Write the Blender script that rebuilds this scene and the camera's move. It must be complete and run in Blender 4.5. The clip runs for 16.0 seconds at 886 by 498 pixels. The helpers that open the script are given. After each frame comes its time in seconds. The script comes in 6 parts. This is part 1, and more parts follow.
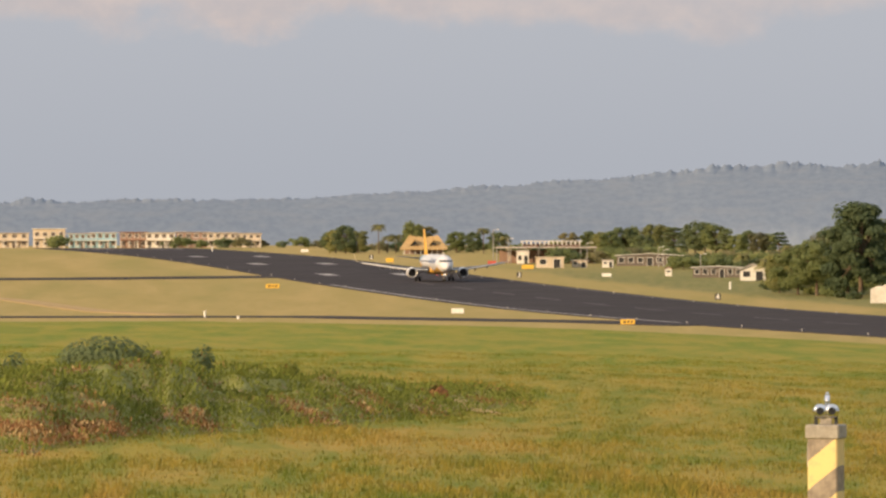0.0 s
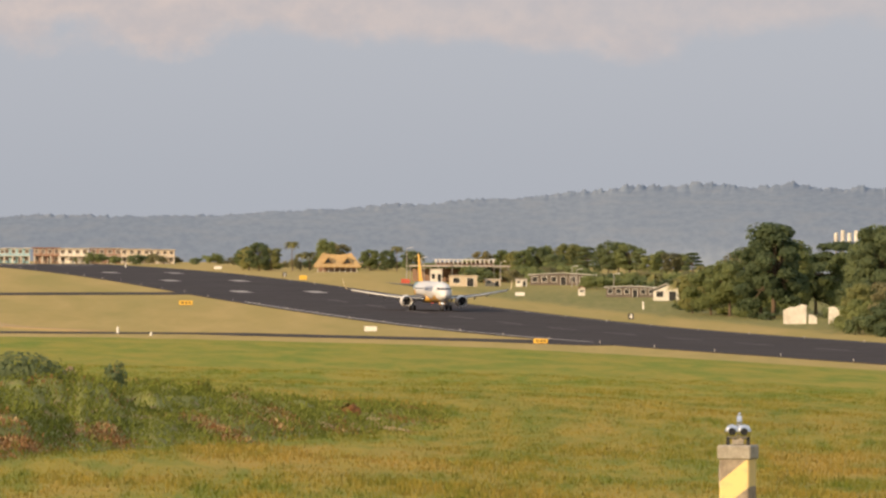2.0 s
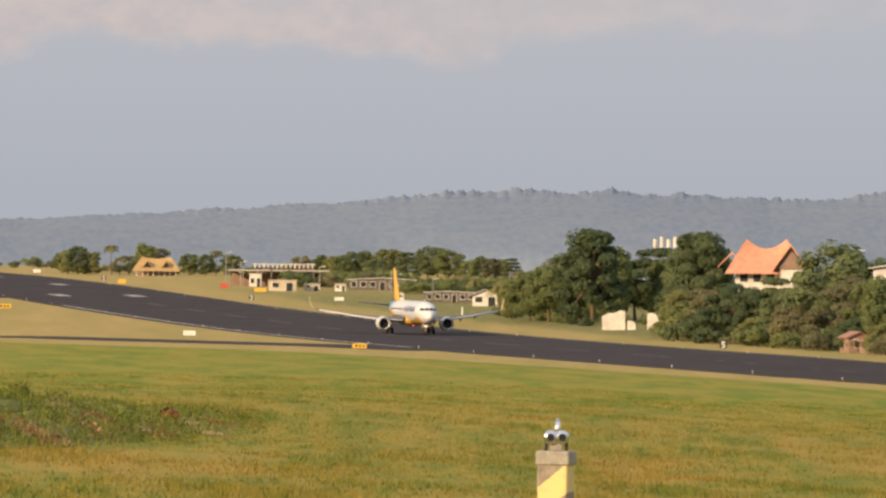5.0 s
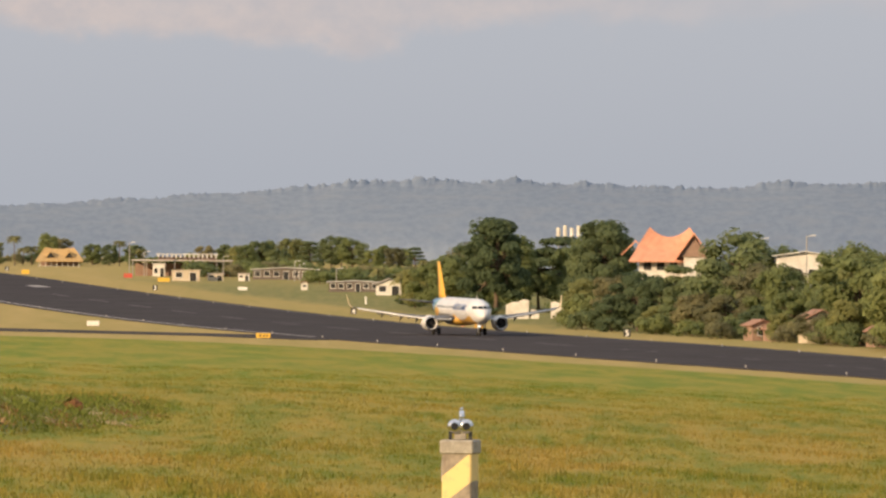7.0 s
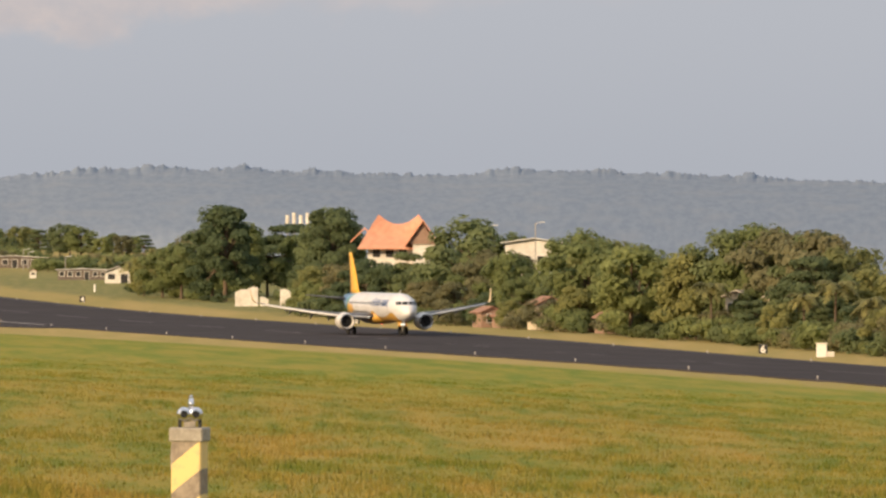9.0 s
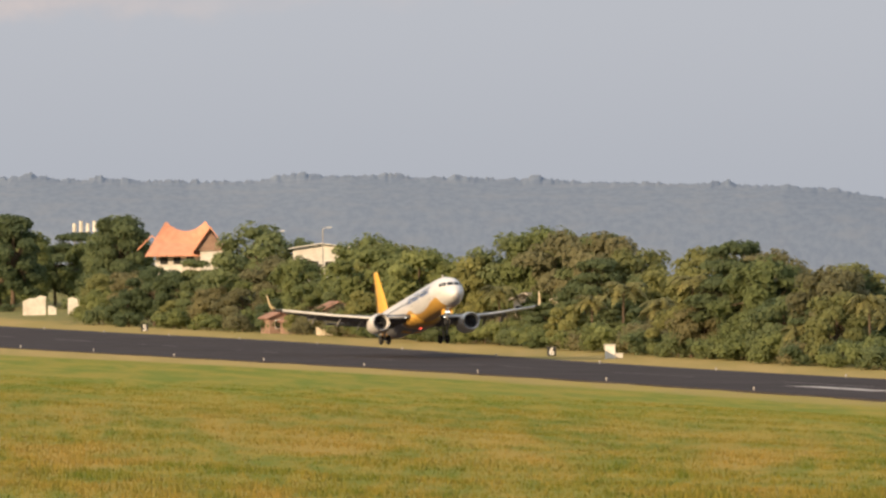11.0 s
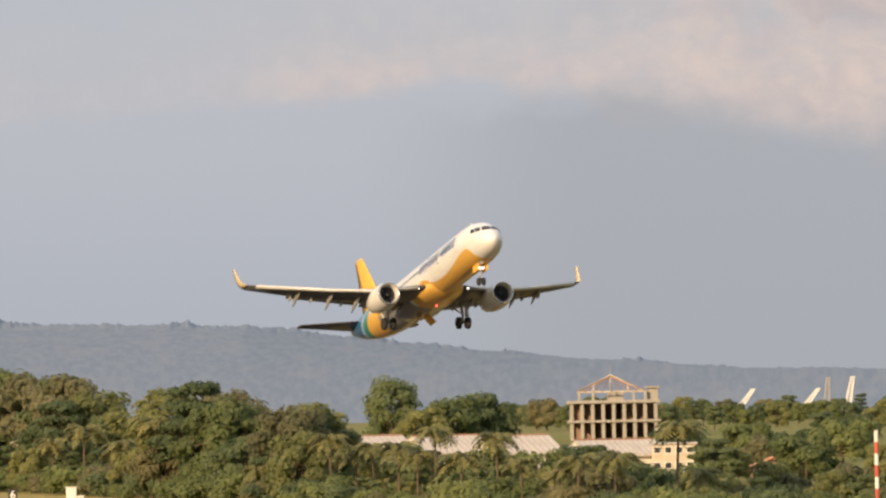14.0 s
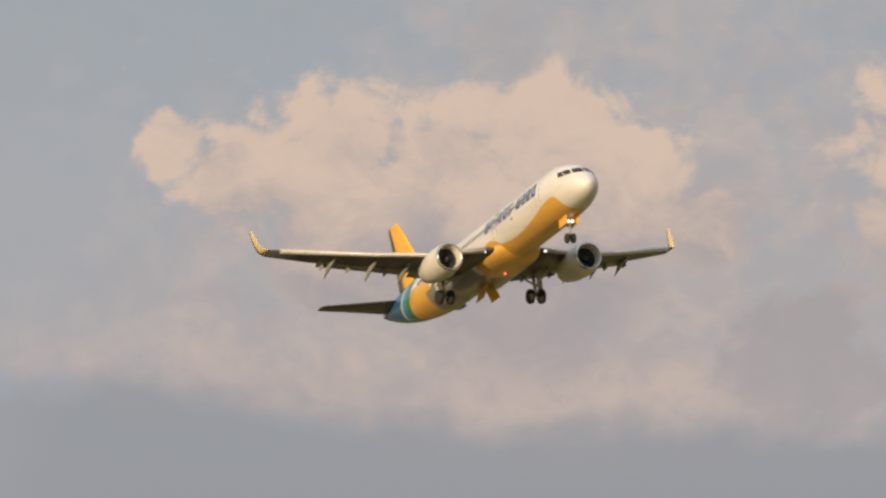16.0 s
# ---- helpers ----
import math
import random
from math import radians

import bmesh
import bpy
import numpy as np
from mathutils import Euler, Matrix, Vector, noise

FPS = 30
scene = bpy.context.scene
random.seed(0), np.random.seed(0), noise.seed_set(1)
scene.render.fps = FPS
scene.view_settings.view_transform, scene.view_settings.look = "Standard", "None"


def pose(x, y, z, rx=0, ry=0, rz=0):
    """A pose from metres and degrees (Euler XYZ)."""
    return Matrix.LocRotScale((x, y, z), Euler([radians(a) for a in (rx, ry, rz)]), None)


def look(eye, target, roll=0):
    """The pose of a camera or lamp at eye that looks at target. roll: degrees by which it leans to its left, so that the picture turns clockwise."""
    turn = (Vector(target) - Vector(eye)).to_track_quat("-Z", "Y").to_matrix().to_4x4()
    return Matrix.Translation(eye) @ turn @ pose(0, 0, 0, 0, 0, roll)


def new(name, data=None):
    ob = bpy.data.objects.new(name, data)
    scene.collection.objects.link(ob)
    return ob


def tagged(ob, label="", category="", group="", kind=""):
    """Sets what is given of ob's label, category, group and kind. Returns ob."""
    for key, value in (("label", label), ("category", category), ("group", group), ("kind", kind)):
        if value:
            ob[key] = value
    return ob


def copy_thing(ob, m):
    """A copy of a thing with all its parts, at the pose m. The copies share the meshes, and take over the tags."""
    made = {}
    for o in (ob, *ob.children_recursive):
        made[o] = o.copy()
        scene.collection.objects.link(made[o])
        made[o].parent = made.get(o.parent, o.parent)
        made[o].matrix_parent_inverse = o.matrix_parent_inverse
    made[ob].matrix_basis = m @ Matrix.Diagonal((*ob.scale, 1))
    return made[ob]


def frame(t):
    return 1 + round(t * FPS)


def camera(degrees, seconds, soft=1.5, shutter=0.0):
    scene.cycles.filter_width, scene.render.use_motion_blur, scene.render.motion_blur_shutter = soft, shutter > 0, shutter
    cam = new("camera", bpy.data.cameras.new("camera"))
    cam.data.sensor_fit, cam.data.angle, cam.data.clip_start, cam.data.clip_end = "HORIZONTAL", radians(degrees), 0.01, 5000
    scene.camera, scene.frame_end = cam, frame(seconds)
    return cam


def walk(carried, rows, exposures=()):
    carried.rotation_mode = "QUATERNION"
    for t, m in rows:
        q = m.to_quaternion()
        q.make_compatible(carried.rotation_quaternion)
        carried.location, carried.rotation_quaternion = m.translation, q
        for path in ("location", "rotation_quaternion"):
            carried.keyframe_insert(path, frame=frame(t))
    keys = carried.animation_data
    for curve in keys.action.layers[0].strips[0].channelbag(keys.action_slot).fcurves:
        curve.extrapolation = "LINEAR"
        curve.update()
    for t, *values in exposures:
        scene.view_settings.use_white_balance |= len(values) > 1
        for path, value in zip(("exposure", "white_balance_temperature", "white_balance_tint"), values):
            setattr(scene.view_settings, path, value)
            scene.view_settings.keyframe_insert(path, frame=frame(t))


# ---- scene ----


# The eye stands on a grassy rise, 17 m above the level of the runway's dip.
EYE = (0.0, 0.0, 17.0)
cam = camera(7.178, 16.0, soft=2.5)

# seconds, bearing clockwise from +y, elevation, lean: degrees
PAN = [
    (0.0, 7.872, -0.280, -0.07),
    (0.5, 8.022, -0.127, 0.21),
    (1.0, 8.102, -0.297, 0.07),
    (1.5, 8.255, -0.180, 0.40),
    (2.0, 8.573, -0.131, 0.35),
    (2.5, 8.726, -0.383, 0.32),
    (3.0, 8.908, -0.239, 0.53),
    (3.5, 8.909, 0.026, 0.58),
    (4.0, 9.199, 0.132, 0.79),
    (4.5, 9.612, 0.073, 0.83),
    (4.7, 9.810, -0.076, 0.73),
    (6.8, 10.719, 0.004, 0.60),
    (7.0, 10.822, -0.159, 0.44),
    (7.5, 11.159, -0.309, 0.58),
    (8.0, 11.753, -0.258, 0.50),
    (8.5, 12.305, -0.247, 0.47),
    (8.7, 12.611, -0.264, 0.41),
    (10.8, 14.542, -0.125, -0.36),
    (11.0, 14.744, -0.208, -0.41),
    (11.5, 15.430, -0.154, -0.50),
    (12.0, 16.095, 0.158, -0.58),
    (12.5, 16.963, 0.334, -0.61),
    (13.0, 17.784, 0.563, -0.57),
    (13.5, 18.333, 0.866, -0.34),
    (14.0, 19.141, 0.879, -1.08),
    (14.5, 19.933, 1.206, -1.03),
    (15.0, 20.819, 1.644, -0.86),
    (15.5, 21.965, 2.495, -0.80),
    (16.0, 23.258, 3.132, -0.83),
]


def aim(bearing, elevation, lean):
    b, e = radians(bearing), radians(elevation)
    d = Vector((math.sin(b) * math.cos(e), math.cos(b) * math.cos(e), math.sin(e)))
    return look(EYE, Vector(EYE) + 100 * d, lean)


# the picture darkens a little as the bright sky fills it
walk(cam, [(t, aim(b, e, l)) for t, b, e, l in PAN], [(0, 0.38), (8.5, 0.38), (11, 0.44), (14.2, 0.42), (15.0, 0.26), (15.6, 0.16), (16, 0.02)])


# ---- light: low warm sun behind the eye and to its left, hazy sky ----
SUN_BEARING, SUN_HEIGHT = 236.0, 18.0


def add_sun():
    data = bpy.data.lights.new("sun", "SUN")
    data.energy, data.angle, data.color = 4.5, radians(0.6), (1.0, 0.735, 0.45)
    b, e = radians(SUN_BEARING), radians(SUN_HEIGHT)
    d = Vector((math.sin(b) * math.cos(e), math.cos(b) * math.cos(e), math.sin(e)))
    ob = new("sun", data)
    ob.matrix_world = look(d * 100, (0, 0, 0))


class Nodes:
    """Short hand for building node trees."""

    def __init__(self, tree):
        self.tree = tree
        tree.nodes.clear()

    def add(self, kind):
        return self.tree.nodes.new(kind)

    def put(self, socket, value):
        if isinstance(value, bpy.types.NodeSocket):
            self.tree.links.new(value, socket)
        elif isinstance(value, (tuple, list)) and len(value) == 3 and socket.type == "RGBA":
            socket.default_value = (*value, 1)
        else:
            socket.default_value = value

    def math(self, op, a, b=0.0, c=0.0, clamp=False):
        n = self.add("ShaderNodeMath")
        n.operation, n.use_clamp = op, clamp
        for i, v in enumerate((a, b, c)):
            self.put(n.inputs[i], v)
        return n.outputs[0]

    def ramp(self, fac, lo, hi, a=0.0, b=1.0, smooth=True):
        n = self.add("ShaderNodeMapRange")
        n.interpolation_type = "SMOOTHSTEP" if smooth else "LINEAR"
        for k, v in (("Value", fac), ("From Min", lo), ("From Max", hi), ("To Min", a), ("To Max", b)):
            self.put(n.inputs[k], v)
        return n.outputs[0]

    def mix(self, fac, a, b, blend="MIX"):
        n = self.add("ShaderNodeMix")
        n.data_type, n.blend_type = "RGBA", blend
        self.put(n.inputs[0], fac), self.put(n.inputs[6], a), self.put(n.inputs[7], b)
        return n.outputs[2]

    def noise(self, vector, scale, detail=4.0, rough=0.55, distortion=0.0):
        n = self.add("ShaderNodeTexNoise")
        if vector is not None:
            self.put(n.inputs["Vector"], vector)
        for k, v in (("Scale", scale), ("Detail", detail), ("Roughness", rough), ("Distortion", distortion)):
            n.inputs[k].default_value = v
        return n.outputs[0]

    def combine(self, x, y, z):
        n = self.add("ShaderNodeCombineXYZ")
        for i, v in enumerate((x, y, z)):
            self.put(n.inputs[i], v)
        return n.outputs[0]

    def split(self, vector):
        n = self.add("ShaderNodeSeparateXYZ")
        self.put(n.inputs[0], vector)
        return n.outputs

    def scaled(self, vector, x, y, z):
        n = self.add("ShaderNodeVectorMath")
        n.operation = "MULTIPLY"
        self.put(n.inputs[0], vector)
        n.inputs[1].default_value = (x, y, z)
        return n.outputs[0]


def make_world():
    world = bpy.data.worlds.new("evening_sky")
    world.use_nodes = True
    scene.world = world
    k = Nodes(world.node_tree)
    sky = k.add("ShaderNodeTexSky")
    sky.sky_type, sky.sun_disc = "NISHITA", False
    sky.sun_elevation, sky.sun_rotation = radians(SUN_HEIGHT), radians(SUN_BEARING)
    sky.air_density, sky.dust_density, sky.ozone_density = 1.0, 2.5, 1.5
    d = k.split(k.add("ShaderNodeTexCoord").outputs["Generated"])
    az = k.math("MULTIPLY", k.math("ARCTAN2", d[0], d[1]), 57.2958)
    el = k.math("MULTIPLY", k.math("ARCSINE", d[2]), 57.2958)
    at = k.combine(az, k.math("MULTIPLY", el, 1.25), 0.0)
    lump = k.noise(at, 0.75, 7.0, 0.58)
    fine = k.noise(at, 2.6, 5.0, 0.6)
    broad = k.noise(at, 0.22, 3.0, 0.5)
    # grey-blue haze low down, paler air above it
    low = k.mix(k.ramp(el, -0.3, 2.0), (0.405, 0.425, 0.475), (0.455, 0.47, 0.515))
    air = k.mix(k.ramp(el, 1.5, 4.0), low, (0.45, 0.475, 0.515))
    air = k.mix(k.ramp(el, 3.4, 7.0), air, (0.35, 0.425, 0.485))
    air = k.mix(k.math("MULTIPLY", k.ramp(el, 7.0, 40.0), 0.95), air, (0.80, 0.84, 0.92))
    # long bank of cloud over the far range: its foot follows the range's crest
    foot = k.math("ADD", k.math("SUBTRACT", k.ramp(az, 12.0, 19.2, 1.50, 2.1), k.ramp(az, 19.4, 24.0, 0.0, 0.85)), k.math("MULTIPLY", k.math("SUBTRACT", lump, 0.5), 1.1))
    bank = k.math("MULTIPLY", k.ramp(k.math("SUBTRACT", el, foot), -0.03, 0.2), k.ramp(el, 1.9, 3.0, 1.0, 0.2))
    bank = k.math("MULTIPLY", bank, k.ramp(broad, 0.3, 0.6, 0.45, 0.95))
    bank = k.math("MULTIPLY", bank, k.math("MAXIMUM", k.ramp(az, 13.5, 10.5, 0.25, 1.0), k.ramp(az, 16.3, 18.6, 0.25, 1.0)))
    cloud = k.mix(k.ramp(fine, 0.3, 0.75), (0.53, 0.475, 0.475), (0.66, 0.545, 0.50))
    out = k.mix(bank, air, cloud)
    # heaped cloud further round: soft lobes with a broken rim
    body = None
    for a, e, r in ((21.05, 4.02, 0.32), (21.7, 3.75, 0.62), (22.4, 3.95, 0.62), (22.5, 3.3, 0.85), (23.3, 3.3, 0.8), (24.15, 4.05, 0.68), (24.7, 3.55, 0.75), (24.0, 2.9, 1.0), (25.4, 3.3, 0.45), (23.3, 3.85, 0.6), (23.65, 4.2, 0.35), (26.2, 2.2, 0.75),
                    (27.6, 3.6, 1.2), (30.0, 3.9, 1.6), (34.0, 4.0, 2.4)):
        dx, dy = k.math("SUBTRACT", az, a), k.math("MULTIPLY", k.math("SUBTRACT", el, e), 1.1)
        d = k.math("POWER", k.math("ADD", k.math("MULTIPLY", dx, dx), k.math("MULTIPLY", dy, dy)), 0.5)
        m = k.math("SUBTRACT", 1.0, k.math("DIVIDE", d, r))
        body = m if body is None else k.math("SMOOTH_MAX", body, m, 0.25)
    puff = k.noise(at, 1.5, 8.0, 0.6, 0.3)
    dens = k.math("ADD", body, k.math("MULTIPLY", k.math("SUBTRACT", puff, 0.5), 2.0))
    heap = k.ramp(dens, -0.02, 0.32)
    glow = k.math("ADD", k.math("MULTIPLY", puff, 0.6), k.math("MULTIPLY", k.ramp(el, 1.8, 4.2), 0.42))
    lit = k.mix(k.ramp(glow, 0.42, 0.76), (0.47, 0.42, 0.43), (0.84, 0.635, 0.51))
    # thin rosy cloud below and round the heap
    veil = k.math("MULTIPLY", k.ramp(k.math("ADD", broad, k.math("MULTIPLY", fine, 0.5)), 0.58, 0.92), k.math("MULTIPLY", k.ramp(az, 19.6, 21.6), k.math("MULTIPLY", k.ramp(k.math("SUBTRACT", el, foot), -0.1, 0.55), k.ramp(el, 6.5, 4.0))))
    out = k.mix(k.math("MULTIPLY", veil, 0.85), out, k.mix(k.ramp(puff, 0.35, 0.65), (0.54, 0.465, 0.455), (0.68, 0.555, 0.495)))
    out = k.mix(k.math("MULTIPLY", heap, k.ramp(el, 1.2, 3.2, 0.5, 0.95)), out, lit)
    # dark folds inside the cloud
    fold = k.math("MULTIPLY", k.ramp(k.noise(at, 1.1, 5.0, 0.5, 0.4), 0.54, 0.70), k.math("MULTIPLY", k.ramp(az, 18.5, 21.0), k.ramp(el, 1.6, 2.4)))
    out = k.mix(k.math("MULTIPLY", fold, 0.28), out, (0.43, 0.41, 0.44))
    # mauve haze under the heaped cloud
    murk = k.math("MULTIPLY", k.ramp(az, 18.2, 20.4), k.ramp(k.math("ADD", el, k.math("ADD", k.math("MULTIPLY", lump, 0.9), k.ramp(az, 20.0, 25.0, 0.0, 0.45))), 2.72, 2.30))
    out = k.mix(k.math("MULTIPLY", murk, 0.85), out, (0.368, 0.382, 0.415))
    below = k.ramp(el, -2.0, -0.3, 0.0, 1.0)
    out = k.mix(below, (0.30, 0.30, 0.28), out)
    bg = k.add("ShaderNodeBackground")
    bg2 = k.add("ShaderNodeBackground")
    k.put(bg.inputs[0], sky.outputs[0]), k.put(bg.inputs[1], 0.06)
    k.put(bg2.inputs[0], out), k.put(bg2.inputs[1], 0.84)
    mixer = k.add("ShaderNodeMixShader")
    k.put(mixer.inputs[0], 0.93), k.put(mixer.inputs[1], bg.outputs[0]), k.put(mixer.inputs[2], bg2.outputs[0])
    k.put(k.add("ShaderNodeOutputWorld").inputs[0], mixer.outputs[0])


add_sun()
make_world()


# ---- materials ----
def material(name, base, dark=None, scale=3.0, rough=0.7, metal=0.0, bump=0.0, fine=None, amount=1.0, spread=(0.3, 0.7), vary=0.0, island=0.0, through_light=0.0, gloss=0.35):
    """Base colour broken by noise at two scales, with fine relief. vary: tone by object; island: tone by loose piece."""
    m = bpy.data.materials.new(name)
    m.use_nodes = True
    k = Nodes(m.node_tree)
    p = k.add("ShaderNodeTexCoord").outputs["Object"]
    n1, n2 = k.noise(p, scale, 4.0), k.noise(p, scale * 7.3, 3.0)
    fac = k.math("ADD", k.math("MULTIPLY", n1, 0.65), k.math("MULTIPLY", n2, 0.35))
    col = k.mix(k.math("MULTIPLY", k.ramp(fac, *spread), amount), base, dark or tuple(c * 0.75 for c in base))
    if vary:
        r = k.add("ShaderNodeObjectInfo").outputs["Random"]
        col = k.mix(1.0, col, k.combine(*[k.ramp(r, 0, 1, 1 - vary * w, 1 + vary * w, False) for w in (1.0, 0.8, 0.6)]), "MULTIPLY")
    if island:
        r = k.add("ShaderNodeNewGeometry").outputs["Random Per Island"]
        v = k.ramp(r, 0, 1, 1 - island, 1 + island, False)
        col = k.mix(1.0, col, k.combine(v, v, v), "MULTIPLY")
    b = k.add("ShaderNodeBsdfPrincipled")
    k.put(b.inputs["Base Color"], col)
    k.put(b.inputs["Roughness"], k.ramp(n2, 0.2, 0.8, max(rough - 0.08, 0.02), min(rough + 0.08, 1.0)))
    b.inputs["Metallic"].default_value = metal
    b.inputs["Specular IOR Level"].default_value = gloss
    if bump:
        h = k.add("ShaderNodeBump")
        h.inputs["Strength"].default_value, h.inputs["Distance"].default_value = 0.6, bump
        k.put(h.inputs["Height"], k.noise(p, fine or scale * 5, 5.0))
        k.put(b.inputs["Normal"], h.outputs[0])
    shader = b.outputs[0]
    if through_light:
        t = k.add("ShaderNodeBsdfTranslucent")
        k.put(t.inputs[0], col)
        mx = k.add("ShaderNodeMixShader")
        k.put(mx.inputs[0], through_light), k.put(mx.inputs[1], shader), k.put(mx.inputs[2], t.outputs[0])
        shader = mx.outputs[0]
    k.put(k.add("ShaderNodeOutputMaterial").inputs[0], shader)
    return m


def glowing(name, colour, strength):
    m = bpy.data.materials.new(name)
    m.use_nodes = True
    k = Nodes(m.node_tree)
    e = k.add("ShaderNodeEmission")
    k.put(e.inputs[0], colour), k.put(e.inputs[1], strength)
    k.put(k.add("ShaderNodeOutputMaterial").inputs[0], e.outputs[0])
    return m


def turf_colour(k, p):
    """Turf in world space: green sward near the rise, drier straw-coloured grass round the runway."""
    x, y, z = k.split(p)
    r = k.math("POWER", k.math("ADD", k.math("ADD", k.math("MULTIPLY", x, x), k.math("MULTIPLY", y, y)), 1.0), 0.5)
    az = k.math("MULTIPLY", k.math("ARCTAN2", x, y), 57.2958)
    ln = k.math("LOGARITHM", r, 2.71828)
    # patches drift across the slope; the finer ones are tussocks
    streak = k.noise(k.combine(k.math("MULTIPLY", az, 0.75), k.math("MULTIPLY", ln, 3.6), 0.0), 1.0, 6.0, 0.62, 0.6)
    patch = k.noise(k.combine(k.math("MULTIPLY", az, 2.6), k.math("MULTIPLY", ln, 11.0), 3.0), 1.0, 7.0, 0.68, 0.5)
    tuft = k.noise(k.combine(k.math("MULTIPLY", az, 15.0), k.math("MULTIPLY", ln, 48.0), 7.0), 1.0, 5.0, 0.7)
    green = k.mix(k.ramp(patch, 0.36, 0.64), (0.152, 0.177, 0.028), (0.287, 0.227, 0.039))
    green = k.mix(k.math("MULTIPLY", k.ramp(streak, 0.42, 0.68), 0.8), green, (0.365, 0.243, 0.057))
    green = k.mix(k.math("MULTIPLY", k.ramp(tuft, 0.50, 0.72), 0.28), green, (0.126, 0.136, 0.024))
    green = k.mix(k.math("MULTIPLY", k.ramp(tuft, 0.45, 0.28), 0.22), green, (0.409, 0.305, 0.092))
    lush = k.math("MULTIPLY", k.ramp(k.math("ADD", r, k.math("MULTIPLY", k.math("SUBTRACT", streak, 0.5), 420.0)), 250.0, 400.0), 0.5)
    green = k.mix(lush, green, k.mix(k.ramp(patch, 0.4, 0.62), (0.150, 0.205, 0.022), (0.245, 0.235, 0.034)))
    dry = k.mix(k.ramp(patch, 0.3, 0.7), (0.322, 0.247, 0.083), (0.400, 0.289, 0.110))
    dry = k.mix(k.math("MULTIPLY", k.ramp(streak, 0.45, 0.7), 0.55), dry, (0.244, 0.214, 0.064))
    wob = k.math("MULTIPLY", k.math("SUBTRACT", patch, 0.5), 120.0)
    flat = k.ramp(k.math("ADD", z, k.math("MULTIPLY", k.math("SUBTRACT", patch, 0.5), 3.0)), 2.9, 1.2)
    far = k.math("MAXIMUM", flat, k.ramp(k.math("ADD", r, wob), 1130, 1180))
    col = k.mix(far, green, dry)
    rank = k.math("MULTIPLY", k.ramp(k.math("ADD", x, k.math("MULTIPLY", k.math("SUBTRACT", patch, 0.5), 30.0)), 250.0, 262.0), k.ramp(y, 1900.0, 1600.0))
    return k.mix(k.math("MULTIPLY", rank, 0.85), col, k.mix(k.ramp(tuft, 0.35, 0.65), (0.144, 0.153, 0.053), (0.204, 0.186, 0.069)))


def grass_material():
    m = bpy.data.materials.new("turf")
    m.use_nodes = True
    k = Nodes(m.node_tree)
    p = k.add("ShaderNodeNewGeometry").outputs["Position"]
    b = k.add("ShaderNodeBsdfPrincipled")
    k.put(b.inputs["Base Color"], turf_colour(k, p))
    b.inputs["Roughness"].default_value = 0.95
    b.inputs["Specular IOR Level"].default_value = 0.1
    h = k.add("ShaderNodeBump")
    h.inputs["Strength"].default_value, h.inputs["Distance"].default_value = 0.5, 0.25
    k.put(h.inputs["Height"], k.noise(k.scaled(p, 1.6, 0.8, 0.0), 1.0, 6.0, 0.7))
    k.put(b.inputs["Normal"], h.outputs[0])
    k.put(k.add("ShaderNodeOutputMaterial").inputs[0], b.outputs[0])
    return m


def blade_material():
    """Single blades in the turf's own colour, each a little lighter or darker, letting light through."""
    m = bpy.data.materials.new("grass_blade")
    m.use_nodes = True
    k = Nodes(m.node_tree)
    g = k.add("ShaderNodeNewGeometry")
    r = g.outputs["Random Per Island"]
    col = k.mix(1.0, turf_colour(k, g.outputs["Position"]), k.combine(k.ramp(r, 0, 1, 0.80, 1.16, False), k.ramp(r, 0, 1, 0.84, 1.12, False), k.ramp(r, 0, 1, 0.85, 1.4, False)), "MULTIPLY")
    d, t, mx = k.add("ShaderNodeBsdfDiffuse"), k.add("ShaderNodeBsdfTranslucent"), k.add("ShaderNodeMixShader")
    k.put(d.inputs[0], col), k.put(t.inputs[0], col)
    k.put(mx.inputs[0], 0.45), k.put(mx.inputs[1], d.outputs[0]), k.put(mx.inputs[2], t.outputs[0])
    k.put(k.add("ShaderNodeOutputMaterial").inputs[0], mx.outputs[0])
    return m


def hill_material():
    """Distant woods, their pale blue-grey haze painted into the colour, mottled crown by crown."""
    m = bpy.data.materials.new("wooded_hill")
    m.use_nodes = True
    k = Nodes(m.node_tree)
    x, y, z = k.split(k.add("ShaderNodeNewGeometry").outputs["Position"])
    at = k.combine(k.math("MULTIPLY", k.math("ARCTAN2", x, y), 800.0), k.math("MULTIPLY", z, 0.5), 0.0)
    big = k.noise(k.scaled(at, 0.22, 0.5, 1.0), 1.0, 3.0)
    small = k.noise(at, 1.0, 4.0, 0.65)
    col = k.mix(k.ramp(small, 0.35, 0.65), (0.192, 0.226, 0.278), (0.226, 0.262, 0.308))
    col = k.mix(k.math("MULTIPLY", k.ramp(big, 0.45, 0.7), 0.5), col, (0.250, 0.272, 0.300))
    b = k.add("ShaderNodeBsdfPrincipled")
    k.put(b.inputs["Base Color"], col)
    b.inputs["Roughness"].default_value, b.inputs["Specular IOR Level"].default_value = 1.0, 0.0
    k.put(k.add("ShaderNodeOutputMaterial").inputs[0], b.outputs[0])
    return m


